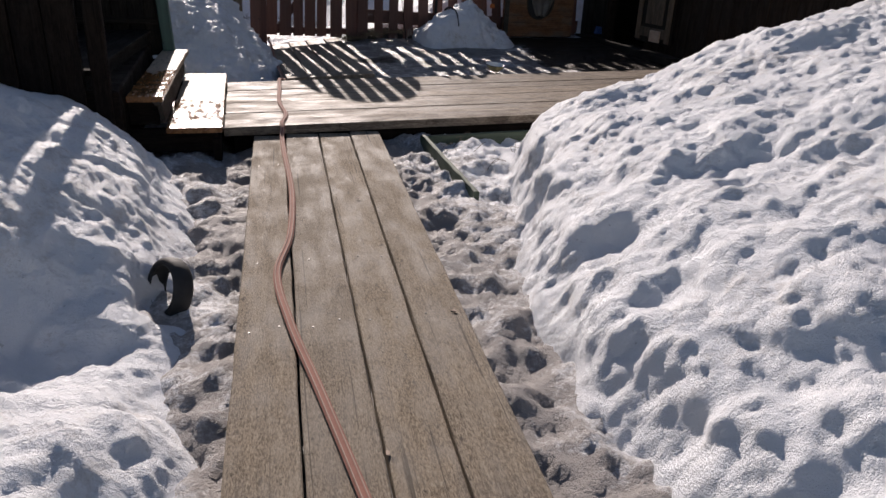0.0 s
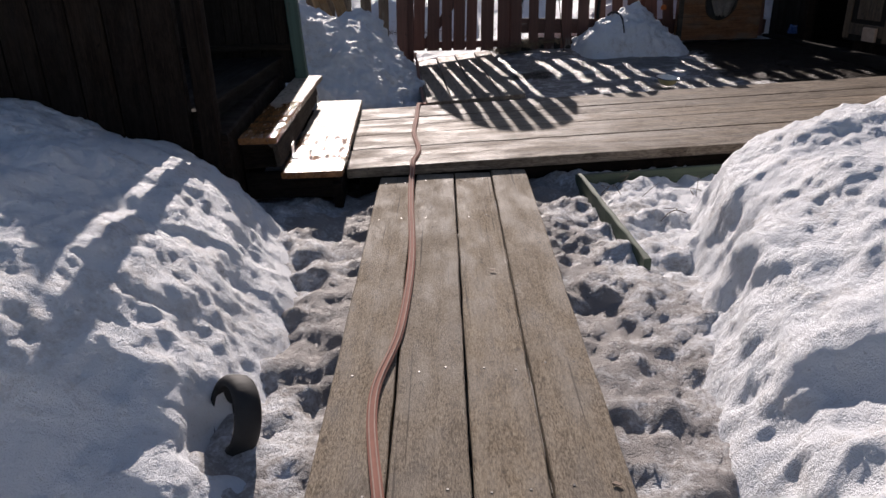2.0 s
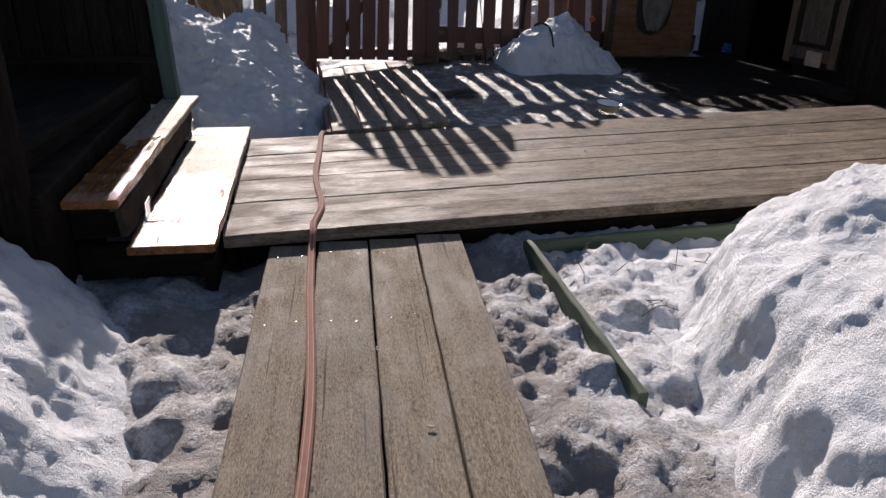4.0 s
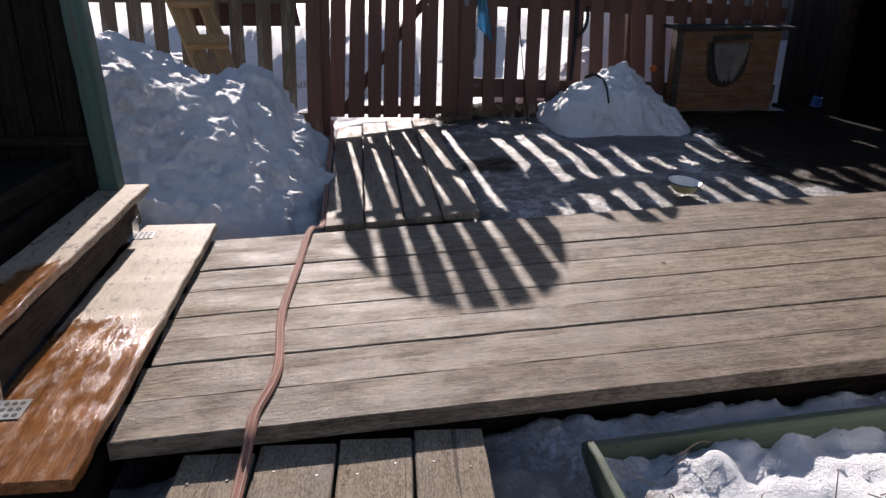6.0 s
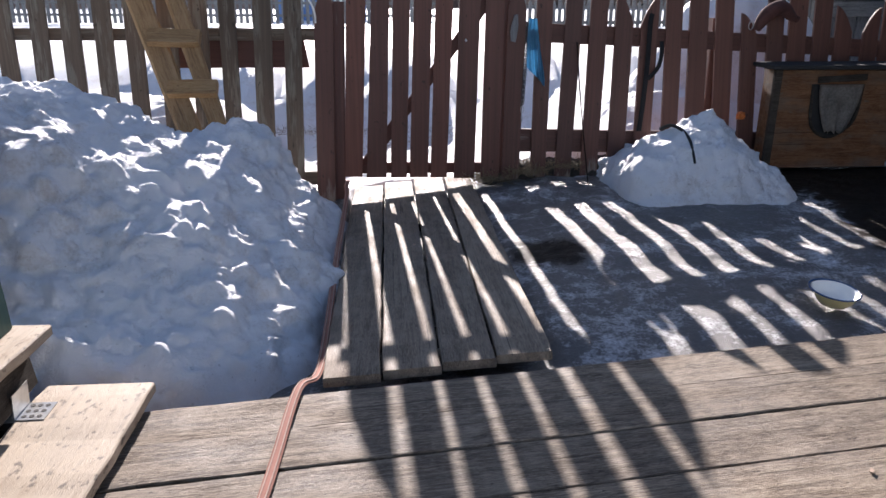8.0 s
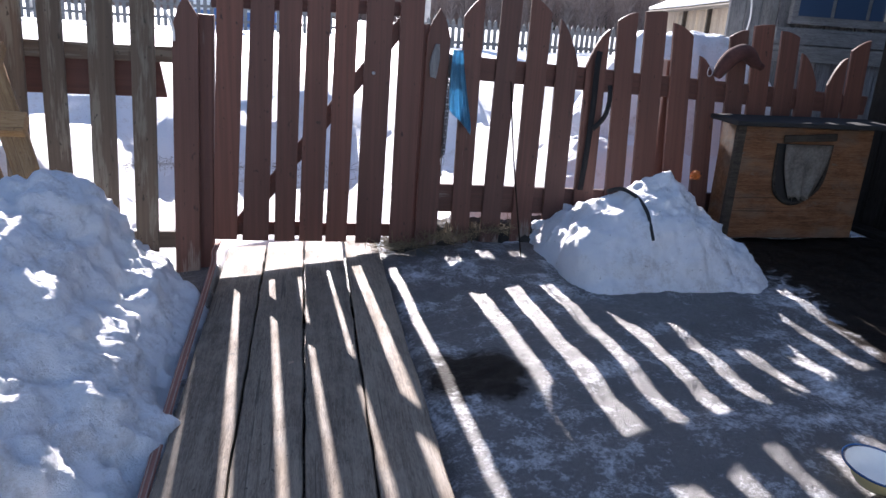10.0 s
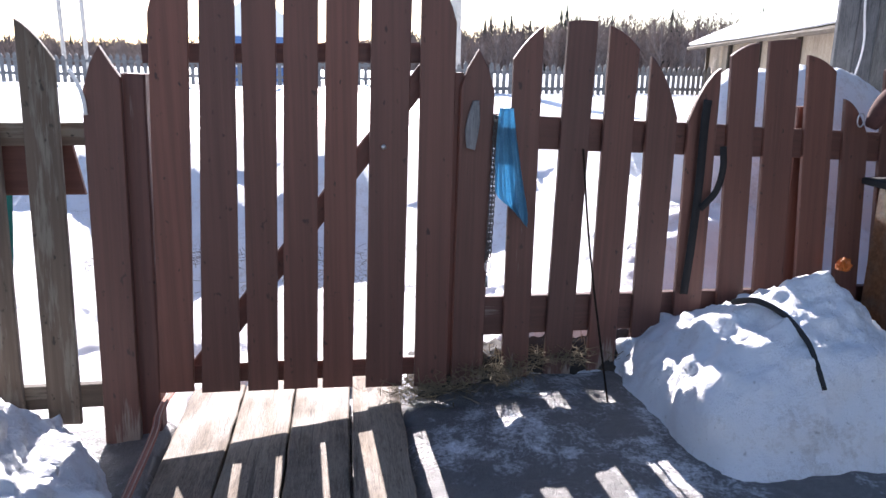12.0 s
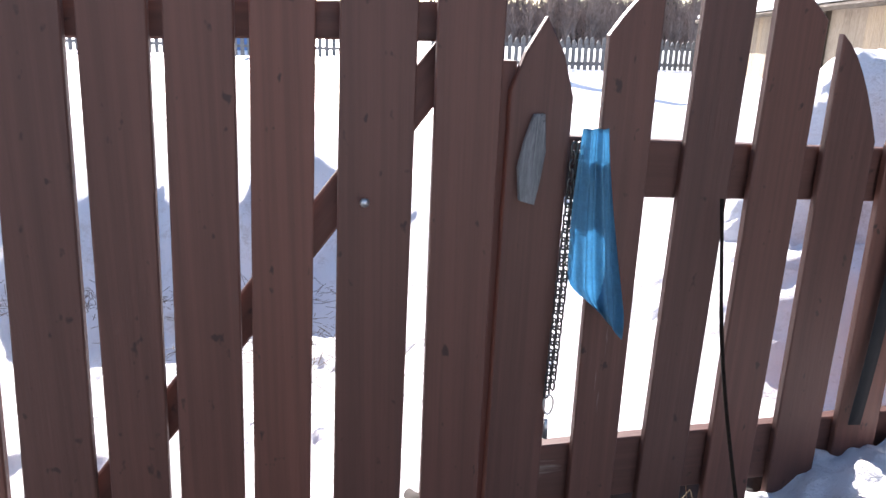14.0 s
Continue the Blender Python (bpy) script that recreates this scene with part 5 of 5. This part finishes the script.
def build_barn():
    b = thing("barn", (12, 24, 0), "long tan board barn with a snow-covered roof", "barn")
    rng = random.Random(33)
    d = Vector((3.67, 12.1, 0)).normalized()
    side = Vector((-d.y, d.x, 0))
    p0 = Vector((9.32, 17.85, 0.1)) - d * 3.0 - side * 0.6
    length = 15.4
    for i in range(46):
        part("plank", plank_bm(2.0, 0.325, 0.03, rng, 0.004, 0.003, 2), TAN_WALL, b, "", basis(p0 + d * (0.33 * i + 0.4), (0, 0, 1), side))
    for i in range(6):
        part("wall_post", box_bm(0.14, 0.10, 2.0, 0.006), GREY_WOOD, b, "", basis(p0 + d * (0.4 + 2.9 * i) + side * 0.05, d, (0, 0, 1)))
    part("body", prism_bm([(0.2, -3.2), (length, -3.2), (length, -0.05), (0.2, -0.05)], 2.0, 0.01), TAN_WALL, b, "", Matrix.Translation((0, 0, 2.0)) @ basis(p0, d, (0, 0, 1)))
    rm = basis(p0 + side * 0.6 + Vector((0, 0, 1.86)), d, (0, 0, 1)) @ pose(0, 0, 0, -24, 0, 0)
    r = part("roof", prism_bm([(0, -3.8), (length + 0.3, -3.8), (length + 0.3, 0), (0, 0)], 0.09, 0.01), GREY_WOOD, b, "", rm)
    part("roof_snow", prism_bm([(0.1, -3.7), (length + 0.25, -3.7), (length + 0.2, -0.10), (9, -0.05), (4.0, -0.12), (1.0, -0.3), (0.12, -1.2)], 0.10, 0.03), SNOW_CLEAN, r, "sheet of snow on the roof", rm @ Matrix.Translation((0, 0, 0.115)))


build_barn()


def build_far_fence(name, x0, x1, y0, y1, z, h, step, label):
    f = thing(name, ((x0 + x1) / 2, (y0 + y1) / 2, z), label, "fence", "far fences")
    n = int((x1 - x0) / step)
    verts, faces = [], []
    rng = random.Random(len(label))
    for i in range(n):
        t = i / n
        x, y = x0 + (x1 - x0) * t, y0 + (y1 - y0) * t
        w, hh = step * 0.55 / 2, h * rng.uniform(0.93, 1.03)
        k = len(verts)
        for dy in (0, 0.03):
            verts += [(x - w, y + dy, z), (x + w, y + dy, z), (x + w, y + dy, z + hh * 0.92), (x, y + dy, z + hh), (x - w, y + dy, z + hh * 0.92)]
        faces += [tuple(k + a for a in (0, 1, 2, 3, 4)), tuple(k + a for a in (9, 8, 7, 6, 5))] + [(k + a, k + a + 5, k + (a + 1) % 5 + 5, k + (a + 1) % 5) for a in range(5)]
    me = bpy.data.meshes.new("paling")
    me.from_pydata(verts, [], faces)
    me.materials.append(GREY_WALL)
    tagged(part("paling", me, GREY_WALL, f), kind="stuff")
    for q in (0.3, 0.75):
        plank("rail", GREY_WALL, f, (x0, y0 + 0.05, z + h * q), (x1, y1 + 0.05, z + h * q), 0.1, 0.04, up=(0, -1, 0), cuts=3, seed=q)


build_far_fence("far_fence", 4.0, 20.0, 26.0, 30.0, 0.35, 1.0, 0.19, "grey paling fence across the snowy field")
build_far_fence("far_fence", -30.0, 3.0, 38.0, 34.0, 0.4, 1.05, 0.24, "long grey paling fence at the field's edge")


def build_poles():
    for x, y, h, r, lab in ((5.5, 32.0, 7.5, 0.19, "pale grey concrete utility pole behind the gate"), (-11.2, 48, 9, 0.11, "far grey utility pole at the field edge"), (-12.3, 48, 9, 0.11, "far grey utility pole at the field edge")):
        p = part("utility_pole", smooth(prism_bm_z(circle(r, 12), h, 0)), POLE_GREY, None, "", Matrix.Translation((x, y, 0.2)))
        tagged(p, lab, "utility pole", "utility poles")


build_poles()


def build_cottage():
    c = thing("cottage", (-3.0, 44, 0), "far blue cottage with a snowy roof", "house")
    part("wall", box_bm(4.6, 4.0, 2.2, 0.02), BLUE_WALL, c, "", Matrix.Translation((-2.2, 46, 0.3)))
    part("roof", prism_bm([(-2.6, -1.2), (2.6, -1.2), (0, 0.9)], 4.6, 0.02), SNOW_CLEAN, c, "snow-covered gable roof", basis((-2.2, 43.7, 3.65), (1, 0, 0), (0, -1, 0)))
    for x in (-3.4, -1.1):
        part("window", box_bm(0.8, 0.1, 1.0, 0.01), PALE_CARD, c, "", Matrix.Translation((x, 43.98, 1.0)))


build_cottage()


def build_woods():
    rng = np.random.default_rng(4)
    V, F = [], []

    def sliver(a, b, r):
        k = len(V)
        d = np.array(b) - np.array(a)
        V.extend([(a[0] - r, a[1], a[2]), (a[0] + r, a[1], a[2]), (a[0], a[1] + r, a[2]), tuple(b)])
        F.extend([(k, k + 1, k + 3), (k + 1, k + 2, k + 3), (k + 2, k, k + 3)])
    for n in range(3600):
        x, y = rng.uniform(-75, 130), rng.uniform(105, 160)
        h = (3.8 + 5.5 * float(step01(-10, 60, x))) * rng.uniform(0.7, 1.15)
        sliver((x, y, 0), (x + rng.normal(0, 0.2), y, h), 0.13)
        for k in range(16):
            z = h * rng.uniform(0.15, 0.92)
            a = rng.uniform(0, 6.28)
            l = (h - z) * 0.35 + 0.5
            sliver((x, y, z), (x + l * math.cos(a), y + l * math.sin(a) * 0.5, z + l * rng.uniform(0.6, 1.6)), 0.085)
    me = bpy.data.meshes.new("bare_woods")
    me.from_pydata(V, [], F)
    me.materials.append(BARK)
    tagged(new("bare_woods", me), "far leafless birch wood behind the snowy field", "woods", kind="stuff")
    V, F = [], []
    for n in range(260):
        x, y = rng.uniform(-110, 160), rng.uniform(125, 165)
        h = (4.5 + 7.0 * float(step01(-10, 60, x))) * rng.uniform(0.6, 1.15)
        for k in range(7):
            z, r = h * (0.12 + 0.12 * k), h * 0.17 * (1 - k / 7.6)
            for s in range(9):
                a, b = s * 0.698 + k, s * 0.698 + k + 0.5
                q = rng.uniform(0.7, 1.2)
                i = len(V)
                V += [(x + r * q * math.cos(a), y + r * q * math.sin(a), z - 0.1 * r), (x + r * q * math.cos(b), y + r * q * math.sin(b), z - 0.25 * r), (x, y, z + h * 0.2)]
                F.append((i, i + 1, i + 2))
    me = bpy.data.meshes.new("spruces")
    me.from_pydata(V, [], F)
    me.materials.append(NEEDLES)
    tagged(new("spruces", me), "far dark spruces standing among bare birches", "woods", kind="stuff")


build_woods()


def earth_bank(x, y):
    line = 9.14 + 0.13 * np.clip(x - 1.44, -0.2, 3)
    r = np.abs(y - line) / 0.20 + 0.4 * fbm(x, y, 0.12, 4, 171)
    return 0.17 * (1 - step01(0.1, 1.1, r)) * step01(1.18, 1.5, x) * (1 - step01(2.3, 2.7, x)) - 0.03 + 0.03 * fbm(x, y, 0.07, 4, 172)


tagged(relief("earth_bank", earth_bank, 1.15, 2.7, 8.85, 9.6, 0.014, EARTH, 0.0), "low bank of dark earth and straw under the fence", "earth bank", kind="structure")


def build_straw():
    rng = random.Random(12)
    for n, (cx, cy, cz, sx, sy, count) in enumerate(((1.33, 8.99, 0.03, 0.09, 0.06, 420), (1.60, 9.02, 0.07, 0.07, 0.07, 380), (1.85, 9.08, 0.10, 0.14, 0.05, 300), (0.9, 10.5, 0.02, 0.35, 0.25, 380), (0.1, 11.0, 0.03, 0.75, 0.10, 700))):
        bm = bmesh.new()
        for i in range(count):
            p = Vector((rng.gauss(cx, sx), rng.gauss(cy, sy), cz + rng.random() * 0.035))
            d = Vector((rng.uniform(-1, 1), rng.uniform(-1, 1), rng.uniform(-0.2, 0.5))).normalized() * rng.uniform(0.03, 0.09)
            s = d.cross(Vector((0, 0, 1))).normalized() * 0.0015
            u = Vector((0, 0, 0.0015))
            a = [bm.verts.new(p + k) for k in (s, u, -s)]
            b = [bm.verts.new(p + d + k) for k in (s, u, -s)]
            for j in range(3):
                bm.faces.new((a[j], a[(j + 1) % 3], b[(j + 1) % 3], b[j]))
        tagged(part("straw", bm, TWIG if n == 4 else STRAW), "loose dry straw trodden at the gate", "straw", "straw", "stuff")


build_straw()


def build_twigs():
    rng = random.Random(21)
    for n, (x, y, c) in enumerate(((1.32, 4.42, 3), (1.75, 4.25, 6), (1.3, 4.2, 3), (2.0, 4.3, 4), (1.45, 4.0, 2))):
        plant = thing("dry_plant", (x, y, -0.06), "dry dead plant stalks sticking out of snow", "dead plant", "dead plants")
        for i in range(c):
            p = Vector((x + rng.gauss(0, 0.05), y + rng.gauss(0, 0.05), -0.06))
            d = Vector((rng.uniform(-0.8, 0.8), rng.uniform(-0.8, 0.5), rng.uniform(0.3, 0.8))).normalized() * rng.uniform(0.06, 0.13)
            e = Vector((rng.uniform(-1, 1), rng.uniform(-1, 1), 0.0)) * 0.06
            part("stalk", sweep_bm(spline([p, p + d, p + d + e], 3), circle(0.0016, 4), (0.3, 0.2, 1)), TWIG, plant)


build_twigs()
